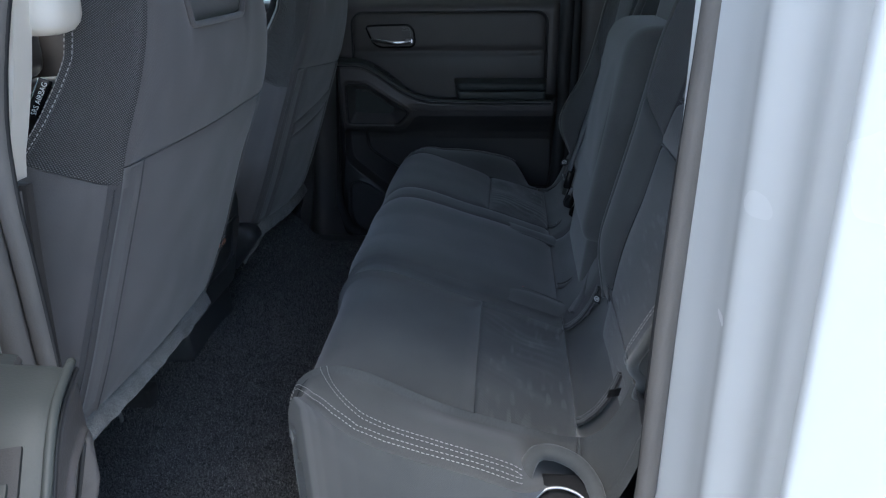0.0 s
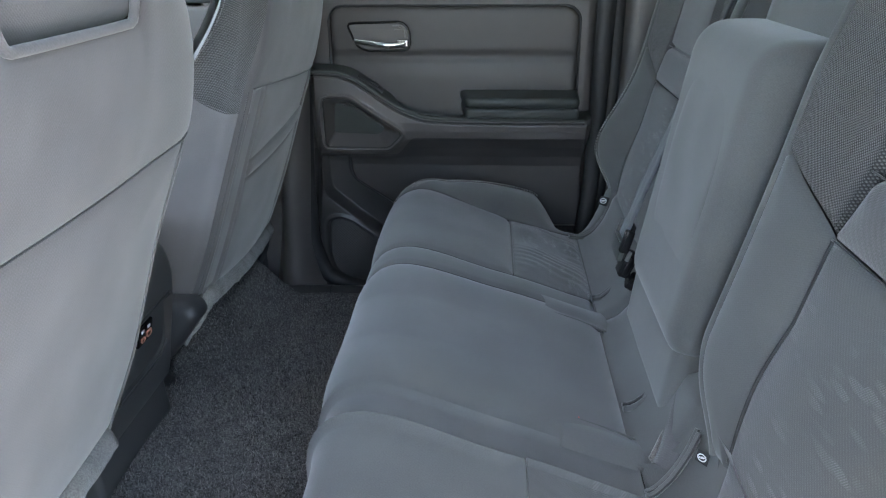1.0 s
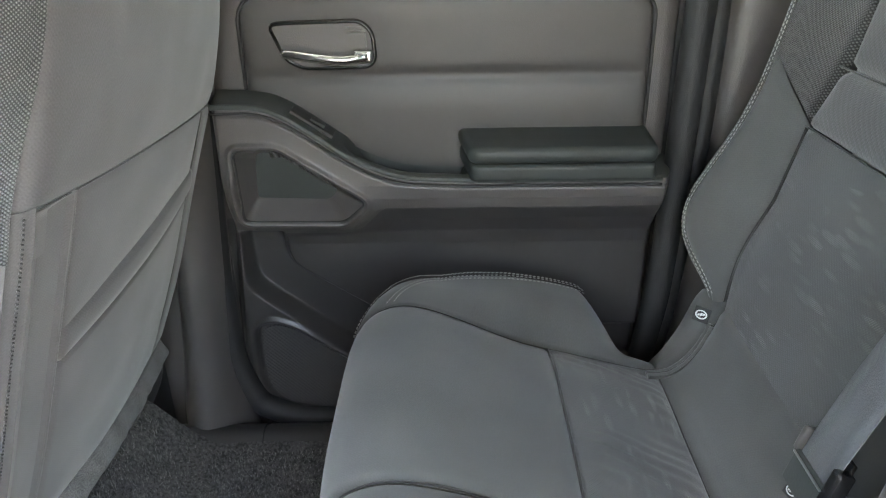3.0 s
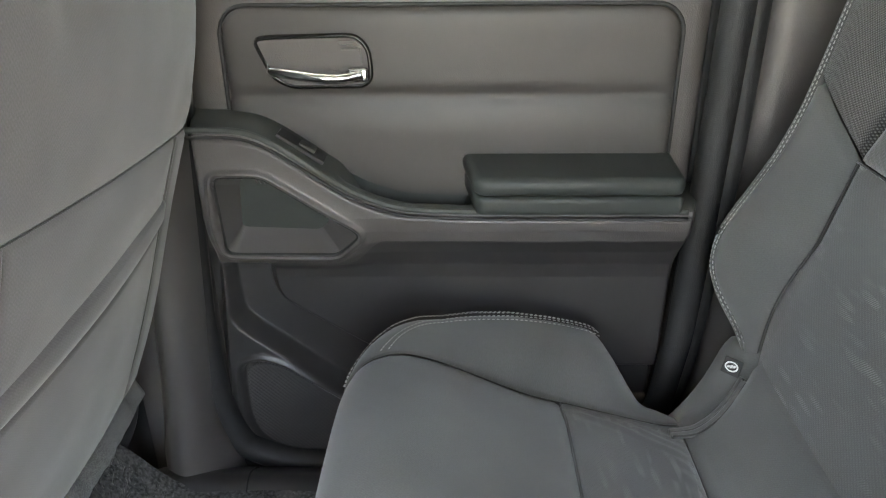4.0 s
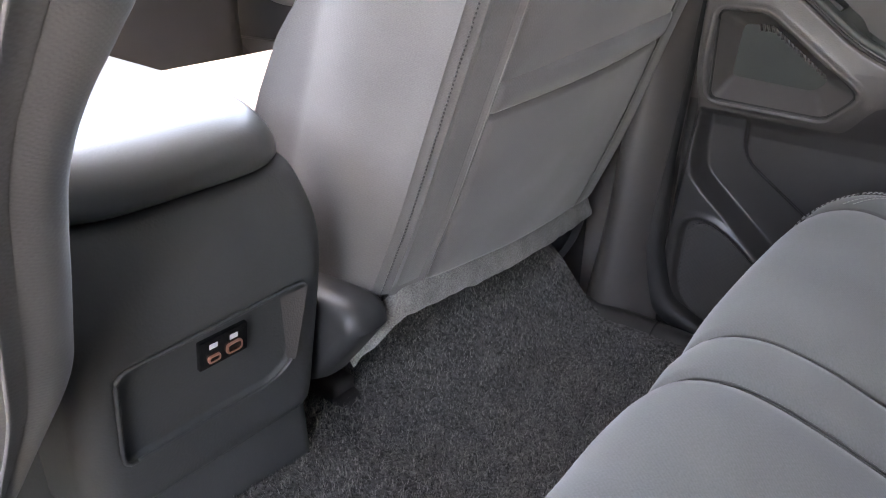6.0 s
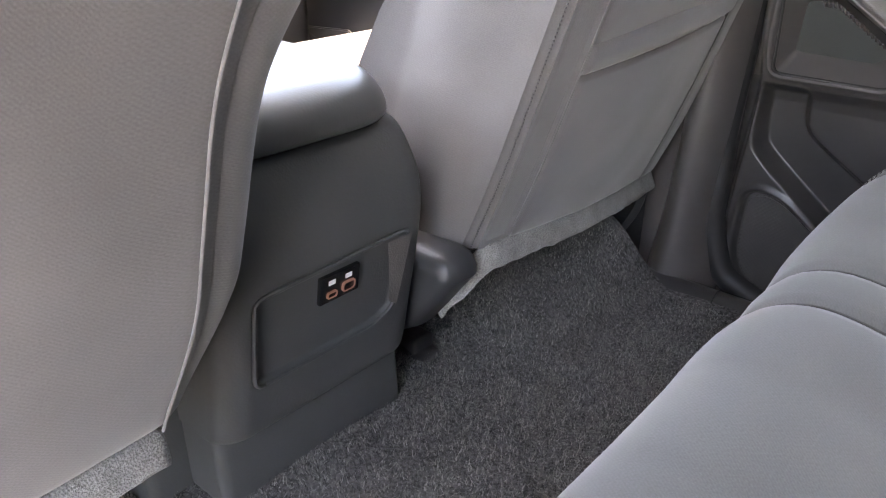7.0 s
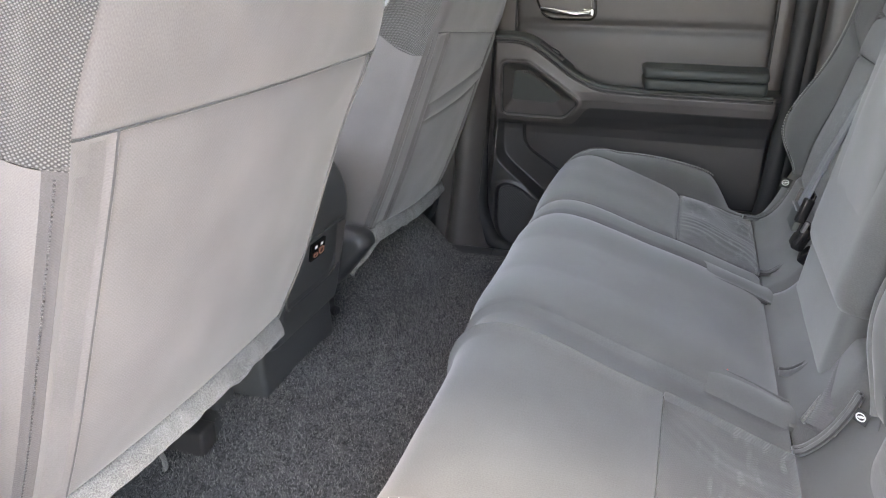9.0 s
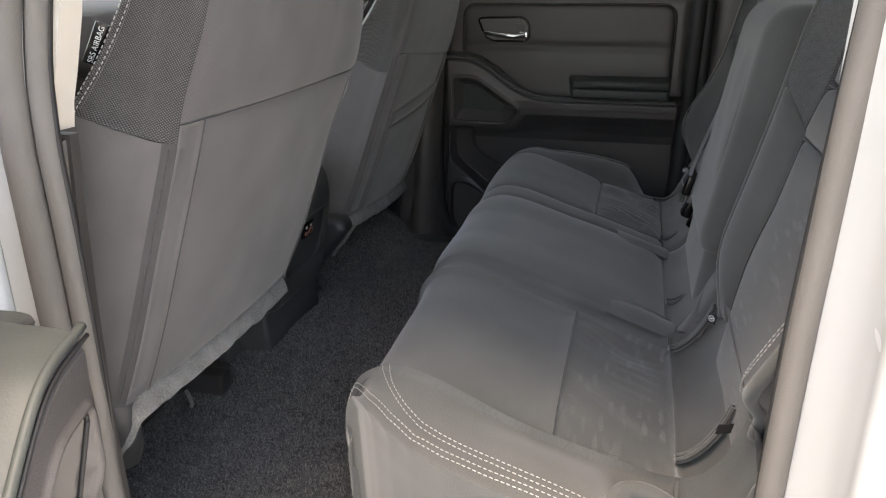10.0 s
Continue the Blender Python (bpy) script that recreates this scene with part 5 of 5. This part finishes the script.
panel("rear_fascia", console_face, M_CONSOLE, console, (-0.40, 0.40), (0.0, FS[-1]), (240, 130), 0.0, 0.01, 0.004)
block("body", (-1.25, 1.45, 0.11), (-0.575, 1.67, 0.466), 0.02, M_CONSOLE, console)
block("kick_plate", (-0.72, 1.434, 0.10), (-0.568, 1.686, 0.24), 0.012, M_CONSOLE, console, "dark lower kick plate", turn=(0, -4, 0))
LS, LX, LZ = spline([(-0.536, 0.476), (-0.529, 0.484), (-0.534, 0.500), (-0.553, 0.515), (-0.59, 0.525), (-0.66, 0.529), (-0.80, 0.530), (-0.95, 0.527), (-0.978, 0.510), (-0.98, 0.476)])


def lid_top(u, v):
    """The lid's padded top: it rolls down at the rear and along both sides."""
    x, z = np.interp(v * LS[-1], LS, LX), np.interp(v * LS[-1], LS, LZ)
    a = np.abs(u)
    x = x - 0.045 * a**5 * smooth_step(-0.72, -0.54, x)
    side = np.clip((a - 0.80) / 0.20, 0, 1)
    z = np.where(z > 0.476, 0.476 + (z - 0.476) * np.sqrt(np.maximum(0, 1 - side**2.2)), z)
    return np.stack([x, 1.56 + 0.117 * u, z], 1)


sheet("lid", lid_top, 70, 120, M_LID, console, "padded black vinyl armrest lid", u=(-1, 1), v=(0, 1))
block("lid_base", (-0.975, 1.452, 0.466), (-0.575, 1.668, 0.478), 0.004, M_RUBBER, console, "dark joint under the lid")
# added fillers on both sides of the console, stopping sun from reaching the floor
block("sun_gap_filler", (-1.25, 1.388, 0.08), (-0.63, 1.455, 0.40), 0.012, M_CONSOLE, console)
block("sun_gap_filler", (-1.25, 1.665, 0.08), (-0.66, 1.733, 0.38), 0.012, M_CONSOLE, console)
block("storage", (-1.5, 1.46, 0.2), (-0.99, 1.66, 0.47), 0.03, M_CONSOLE, console)


def on_face(y, z, lift=0.0):
    """The pose of something lying on the console's rear fascia, its own z out of it."""
    s = float(np.interp(z, FZZ[:-10], FS[:-10]))
    e = 0.004
    d = np.array([np.interp(s + e, FS, FX) - np.interp(s - e, FS, FX), np.interp(s + e, FS, FZZ) - np.interp(s - e, FS, FZZ)])
    d /= np.linalg.norm(d)
    up, out = Vector((d[0], 0, d[1])), Vector((d[1], 0, -d[0]))
    at = Vector((float(np.interp(s, FS, FX)), y, z)) + out * lift
    m = Matrix((Vector((0, 1, 0)), up, out)).transposed().to_4x4()
    return Matrix.Translation(at) @ m


# recessed tray round the sockets: a bead, a step and a lighter slanting quad painting the end's highlight
loop = [on_face(1.56, 0.318) @ Vector((a, b, 0.0015)) for a, b in TRAY + TRAY[:1]]
tube("tray_bead", resample([tuple(v) for v in loop], 0.006), 0.0022, M_CONSOLE, console, sides=6)
bm = bmesh.new()
vs = [bm.verts.new(on_face(1.56, 0.318) @ Vector(p)) for p in ((0.062, 0.044, 0.002), (0.092, 0.047, 0.006), (0.082, -0.040, 0.006), (0.074, -0.035, 0.002))]
bm.faces.new(vs)
part("tray_glint", bm, M_TRIM, console)
plate = part("socket_plate", rounded((0.050, 0.031, 0.005), 0.0015, 2), M_BLACK, None, "black plate with two charging sockets")
plate.matrix_world = on_face(1.563, 0.335, -0.003)
plate.parent = console
plate.matrix_parent_inverse = Matrix.Translation(-console.location)


def on_plate(name, bm, mat, label=""):
    me = bpy.data.meshes.new(name)
    bm.to_mesh(me)
    bm.free()
    me.materials.append(mat)
    ob = new(name, me)
    ob.parent = plate
    return tagged(ob, label)


def ring_bm(w, h, t, at, depth=0.002):
    bm = bmesh.new()
    o = round_outline([(-w / 2, -h / 2), (w / 2, -h / 2), (w / 2, h / 2), (-w / 2, h / 2)], h * 0.35, 4)
    i = [(a * (1 - 2 * t / w), b * (1 - 2 * t / h)) for a, b in o]
    n = len(o)
    V = [bm.verts.new((at[0] + a, at[1] + b, depth + 0.0026)) for a, b in o] + [bm.verts.new((at[0] + a, at[1] + b, depth + 0.0026)) for a, b in i] + [bm.verts.new((at[0] + a, at[1] + b, 0.0024)) for a, b in o]
    for k in range(n):
        q = (k + 1) % n
        bm.faces.new((V[k], V[q], V[n + q], V[n + k]))
        bm.faces.new((V[2 * n + k], V[2 * n + q], V[q], V[k]))
    return bm


on_plate("small_socket", ring_bm(0.0125, 0.0075, 0.0016, (-0.011, -0.006)), M_COPPER, "coppery small charging socket")
on_plate("large_socket", ring_bm(0.0165, 0.0115, 0.0018, (0.010, -0.004)), M_COPPER, "coppery large charging socket")
for x in (-0.011, 0.010):
    bm = rounded((0.0085, 0.0055, 0.0012), 0.0005, 1)
    bmesh.ops.translate(bm, verts=bm.verts, vec=(x, 0.0075, 0.0028))
    on_plate("socket_mark", bm, M_WHITE, "small white printed mark")


# ---- front of the cab ----
dash = thing("dashboard", (-1.5, CY, 0.3), "dark moulded plastic dashboard below the windscreen", "dashboard")
block("top", (-1.75, 0.80, 0.58), (-1.28, 2.28, 0.80), 0.07, M_LOWER, dash, "", 5)
block("lower", (-1.75, 0.82, 0.25), (-1.38, 2.26, 0.60), 0.05, M_LOWER, dash, "", 4)
for s in (-1, 1):
    fd = thing("front_door", (-1.0, CY + s * 0.85, 0), "closed front door with a dark inner panel and pale pull", "door")
    y0, y1 = sorted((CY + s * 0.765, CY + s * 0.92))
    w = lambda d0, d1: sorted((CY + s * d0, CY + s * d1))  # noqa: E731
    block("panel", (-1.60, y0, -0.05), (-0.56, y1, 0.57), 0.03, M_LOWER, fd)
    a0, a1 = w(0.755, 0.92)
    block("upper_insert", (-1.52, a0, 0.575), (-0.58, a1, 0.757), 0.012, M_VINYL, fd, "soft grey vinyl upper insert", 4)
    a0, a1 = w(0.765, 0.92)
    block("window_ledge", (-1.60, a0, 0.762), (-0.56, a1, 0.785), 0.008, M_RUBBER, fd)
    a0, a1 = w(0.69, 0.78)
    block("armrest", (-1.12, a0, 0.54), (-0.62, a1, 0.575), 0.015, M_LEDGE, fd, "padded grey armrest", 4)
    a0, a1 = w(0.70, 0.78)
    block("armrest_side", (-1.12, a0, 0.49), (-0.62, a1, 0.537), 0.010, M_TRIM, fd, "", 4)
    ringp = [(-1.43, 0.505), (-1.30, 0.482), (-1.14, 0.485), (-1.12, 0.535), (-1.20, 0.57), (-1.36, 0.56)]
    lp = [(a, CY + s * 0.755, b) for a, b in round_outline(ringp, 0.025)]
    tube("pull_surround", resample(lp + lp[:1], 0.01), 0.016, M_STEEL, fd, "pale satin pull surround", sides=8)
    prism("door_bin", round_outline([(-1.47, 0.384), (-1.30, 0.392), (-1.26, 0.30), (-1.34, 0.29)], 0.012), CY + s * 0.758, CY + s * 0.748, M_TRIM, fd, "grey door bin", r=0.003)
    g = sheet("window_glass", lambda u, v: np.stack([u, CY + s * (0.83 - 0.08 * (v - 0.78)), v], 1), 4, 4, M_GLASS, fd, "clear tinted window pane", u=(-1.55, -0.56), v=(0.77, 1.27))
    g.visible_shadow = False
    z0, z1 = sorted((CY + s * 0.85, CY + s * 0.935))
    block("skin", (-1.65, z0 if s > 0 else z0, -0.2), (-0.50, z1, 0.765), 0.03, M_BODY, fd, "white painted outer skin")
scr = sheet("windscreen", lambda u, v: np.stack([-1.80 + 0.73 * v, CY + u, 0.78 + 0.52 * v], 1), 4, 4, M_GLASS, None, "clear raked windscreen", u=(-0.76, 0.76), v=(0, 1))
scr.visible_shadow = False
tagged(scr, category="windscreen", kind="structure")
back_glass = sheet("window_1", lambda u, v: np.stack([0.53 - 0.02 * v, CY + u, 0.90 + 0.38 * v], 1), 4, 4, M_REAR_GLASS, None, "dark tinted rear cab window", u=(-0.60, 0.60), v=(0, 1))
tagged(back_glass, category="window", kind="structure")


# ---- belts, buckles, labels ----
def ribbon(name, pts, width, along, mat, parent, thick=0.0012, label=""):
    P = resample(pts, 0.008)
    A = np.atleast_2d(np.asarray(along, float))
    A = A[:1] + (A[-1:] - A[:1]) * smooth_step(0.25, 0.9, np.linspace(0, 1, len(P)))[:, None]
    A /= np.linalg.norm(A, axis=1)[:, None]
    T = np.gradient(P, axis=0)
    N = np.cross(T, A)
    N /= np.linalg.norm(N, axis=1)[:, None] + 1e-12
    ring = [(-0.5, -1), (-0.17, -1), (0.17, -1), (0.5, -1), (0.5, 1), (0.17, 1), (-0.17, 1), (-0.5, 1)]
    V = np.concatenate([(P + A * width * a + N * thick * b)[:, None] for a, b in ring], 1).reshape(-1, 3)
    F = []
    for i in range(len(P) - 1):
        for k in range(8):
            q = (k + 1) % 8
            F.append((8 * i + k, 8 * i + q, 8 * i + 8 + q, 8 * i + 8 + k))
    return mesh_part(name, V, F, mat, parent, label)


belt = thing("seat_belt", (0.23, 1.70, 0.33), "grey webbing seat belt hanging to a black buckle", "seat belt")
ribbon("webbing", [(0.229, 1.754, 0.428), (0.237, 1.754, 0.455), (0.256, 1.750, 0.52), (0.278, 1.743, 0.59), (0.302, 1.733, 0.67), (0.352, 1.728, 0.80), (0.40, 1.72, 0.92), (0.44, 1.70, 1.02)], 0.047, [(0.0, 1.0, 0.04), (0.695, 0.61, -0.366)], M_WEB, belt)
for name, size, at, turn, mat, lab in (
        ("tongue_cover", (0.009, 0.058, 0.034), (0.2265, 1.754, 0.4155), (0, 14, 0), M_LEDGE, "dark grey plastic tongue cover"),
        ("tongue_back", (0.004, 0.056, 0.040), (0.240, 1.755, 0.440), (0, 14, 0), M_BLACK, ""),
        ("wing", (0.012, 0.006, 0.024), (0.233, 1.783, 0.442), (0, 14, 0), M_SMOOTH, "pale edge of the tongue cover"),
        ("knuckle", (0.016, 0.012, 0.040), (0.233, 1.727, 0.434), (0, 14, 0), M_BLACK, "glossy rounded end of the tongue"),
        ("slot_edge", (0.002, 0.050, 0.0016), (0.2225, 1.754, 0.4325), (0, 14, 0), M_STEEL, "bright metal edge of the slot"),
        ("latch", (0.006, 0.006, 0.018), (0.2385, 1.730, 0.406), (8, 18, 10), M_STEEL, "bright metal latch"),
        ("buckle", (0.020, 0.034, 0.044), (0.2405, 1.750, 0.385), (0, 22, 0), M_BLACK, "black belt buckle"),
        ("buckle_end", (0.018, 0.024, 0.026), (0.251, 1.738, 0.357), (20, 35, 0), M_BLACK, "rounded glossy lower end of the buckle")):
    bm = rounded(size, min(size) * 0.32, 3)
    bmesh.ops.transform(bm, matrix=pose(*at, *turn), verts=bm.verts)
    part(name, bm, mat, belt, lab)
tube("stalk", resample([(0.250, 1.736, 0.356), (0.258, 1.732, 0.347), (0.275, 1.728, 0.332)], 0.004), 0.009, M_BLACK, belt, "black buckle stalk going down behind the cushion", sides=10, flat=0.6)


def sewn_label(at, out, size=0.84):
    ob = thing("sewn_label", at, "small black sewn label with a white oval symbol", "label")
    n = Vector(out).normalized()
    r = Vector((0, 0, 1)).cross(n).normalized()
    m = Matrix.Translation(at) @ Matrix((r, n.cross(r), n)).transposed().to_4x4()
    m = m @ Matrix.Scale(size, 4)
    bm = rounded((0.026, 0.023, 0.002), 0.0006, 1)
    bmesh.ops.transform(bm, matrix=m, verts=bm.verts)
    part("cloth", bm, M_RUBBER, ob)
    bm = bmesh.new()
    o = [bm.verts.new((0.0098 * math.cos(a), 0.0072 * math.sin(a), 0.0021)) for a in np.linspace(0, 2 * math.pi, 24, endpoint=False)]
    i = [bm.verts.new((w.co.x * 0.76, w.co.y * 0.72, 0.0021)) for w in o]
    for k in range(24):
        bm.faces.new((o[k], o[(k + 1) % 24], i[(k + 1) % 24], i[k]))
    for a, h in ((-0.004, 0.0022), (0.0, 0.0034), (0.004, 0.0026)):
        bm.faces.new([bm.verts.new((a + p, a * 0.3 + q, 0.0021)) for p, q in ((-0.0018, -h), (0.0018, -h * 0.4), (0.0018, h), (-0.0018, h * 0.4))])
    bmesh.ops.transform(bm, matrix=m, verts=bm.verts)
    part("symbol", bm, M_WHITE, ob)
    return ob


for at, out, size in (((0.252, 2.108, 0.372), (-0.62, -0.62, 0.48), 0.84), ((0.239, 1.794, 0.370), (-0.85, -0.25, 0.45), 0.62), ((0.254, 1.290, 0.348), (-0.75, -0.60, 0.28), 0.62), ((0.244, 0.990, 0.350), (-0.30, 0.90, 0.30), 0.7)):
    tagged(sewn_label(at, out, size), group="labels along the bench")


def buckle_pocket(y, sg, button):
    """A loose cloth lip over a thin slot in the cushion; the buckle's red button may show under it."""
    ob = thing("belt_buckle", (0.15, y, 0.29), "belt buckle with a red button under a cloth lip" if button else "belt buckle tucked away under a loose cloth lip", "buckle")
    base = lambda x, yy: cushion(yy, np.interp(x, CX[_top], CS[_top]))  # noqa: E731

    def flap(u, v):
        x = 0.098 + 0.105 * u + 0.006 * np.sin(v * 3)
        yy = y + sg * (0.032 - 0.062 * v)
        p = base(x, yy)
        p[:, 2] += 0.004 + 0.011 * np.sin(np.clip(v * 1.15, 0, 1) * math.pi * 0.72) * (0.45 + 0.55 * np.sin(math.pi * np.clip(u * 0.9 + 0.05, 0, 1))) - 0.004 * v
        return p

    sheet("flap", flap, 26, 20, M_CLOTH, ob, "smooth grey cloth flap")
    tube("flap_hem", resample(flap(np.linspace(0, 1, 30), np.ones(30)), 0.004), 0.0022, M_CLOTH, ob, sides=8)
    slot = base(np.linspace(0.105, 0.198, 20), np.full(20, y - sg * 0.030))
    # the slot's shade is drawn as a flat dark cord
    tube("slot", resample(slot + np.array([0, 0, 0.003]), 0.006), 0.0055, M_RUBBER, ob, "dark cord for the shade in the slot below the flap", sides=8, flat=0.5)
    if not button:
        return ob
    bm = rounded((0.010, 0.008, 0.005), 0.002, 2)
    bmesh.ops.translate(bm, verts=bm.verts, vec=slot[4] + np.array([0, -0.003 * sg, 0.006]))
    part("button", bm, M_RED, ob, "red release button")
    return ob


buckle_pocket(1.372, -1, True)
buckle_pocket(1.712, 1, False)


def on_cushion(x, y, h):
    return cushion(np.array([y]), np.array([s_of(x)]))[0] + np.array([0, 0, h])


# pleats sewn into the rear strip of the cushion
for (xa, ya), (xb, yb) in (((0.179, 2.065), (0.262, 2.09)), ((0.193, 1.785), (0.260, 1.828)), ((0.199, 1.292), (0.262, 1.335)), ((0.199, 1.015), (0.262, 1.05))):
    for o, r, mat in ((0.0, 0.0042, M_CLOTH), (0.008, 0.0038, M_CLOTH), (0.004, 0.0018, M_DARKSEAM), (-0.004, 0.0016, M_DARKSEAM)):
        run = [on_cushion(xa + (xb - xa) * k, ya + (yb - ya) * k + o, 0.0075 + (0.002 if mat is M_DARKSEAM else 0)) for k in np.linspace(0, 1, 14)]
        tube("pleat", resample(run, 0.006), r, mat, bench, sides=8)

# release loop let into the near end of the cushion
lever = thing("seat_release", (0.165, 0.90, 0.27), "black release lever in a cloth-lined opening of the bench end", "lever")
arc = [(0.118, 0.862, 0.268), (0.124, 0.90, 0.288), (0.138, 0.93, 0.294), (0.165, 0.938, 0.288), (0.195, 0.93, 0.278), (0.213, 0.905, 0.268), (0.218, 0.875, 0.256)]
tube("rim", smoothed(resample(arc, 0.004)), 0.011, M_CLOTH, lever, "rounded cloth rim", sides=10)
block("well", (0.122, 0.86, 0.20), (0.214, 0.932, 0.262), 0.012, M_RUBBER, lever, "dark block filling the opening")
tube("handle", smoothed(resample([(0.135, 0.872, 0.262), (0.15, 0.885, 0.272), (0.172, 0.888, 0.272), (0.195, 0.882, 0.266), (0.205, 0.868, 0.258)], 0.003)), 0.0022, M_STEEL, lever, "bright curved lever edge", sides=8)


strap = thing("anchor_strap", (0.24, 1.40, 0.30), "dark webbing strap folded at the bench's rear edge", "strap")
ribbon("webbing", [(0.300, 1.455, 0.40), (0.283, 1.435, 0.372), (0.264, 1.405, 0.338), (0.250, 1.375, 0.316), (0.236, 1.345, 0.303), (0.228, 1.334, 0.296)], 0.034, (0.8, -0.55, 0.1), M_BAND, strap, 0.004, "dark folded belt webbing")
ribbon("lining", [(0.248, 1.405, 0.314), (0.232, 1.380, 0.300), (0.215, 1.352, 0.290)], 0.012, (0.6, -0.4, -0.7), M_HEM, strap, 0.0015, "pale lining of the strap")
for o, r, mat in ((0.0, 0.0045, M_CLOTH), (0.009, 0.004, M_DARKSEAM)):
    tube("tuck", resample([on_cushion(0.198 + 0.085 * k, 1.462 + 0.03 * k + o, 0.008) for k in np.linspace(0, 1, 12)], 0.006), r, mat, strap, sides=8)


# ---- carpet pile ----
rng = np.random.default_rng(7)
COUNT = 150000
bx, by = rng.uniform(-0.78, -0.08, COUNT), rng.uniform(0.86, 2.17, COUNT)
bz = floor_height(bx, by)
ba, bl = rng.uniform(0, 2 * math.pi, COUNT), rng.uniform(0.003, 0.0085, COUNT)
lean = rng.uniform(0.2, 1.1, COUNT)
w = 0.0007
root = np.stack([bx, by, bz - 0.001], 1)
side = np.stack([np.cos(ba), np.sin(ba), 0 * ba], 1) * w
tip = root + np.stack([-np.sin(ba) * bl * lean, np.cos(ba) * bl * lean, bl], 1)
V = np.stack([root - side, root + side, tip], 1).reshape(-1, 3)
pile = mesh_part("carpet_pile", V, np.arange(3 * COUNT).reshape(-1, 3).tolist(), M_PILE, None, "short grey fibres of the cut-pile carpet", smooth=False)
tagged(pile, category="carpet", kind="stuff")
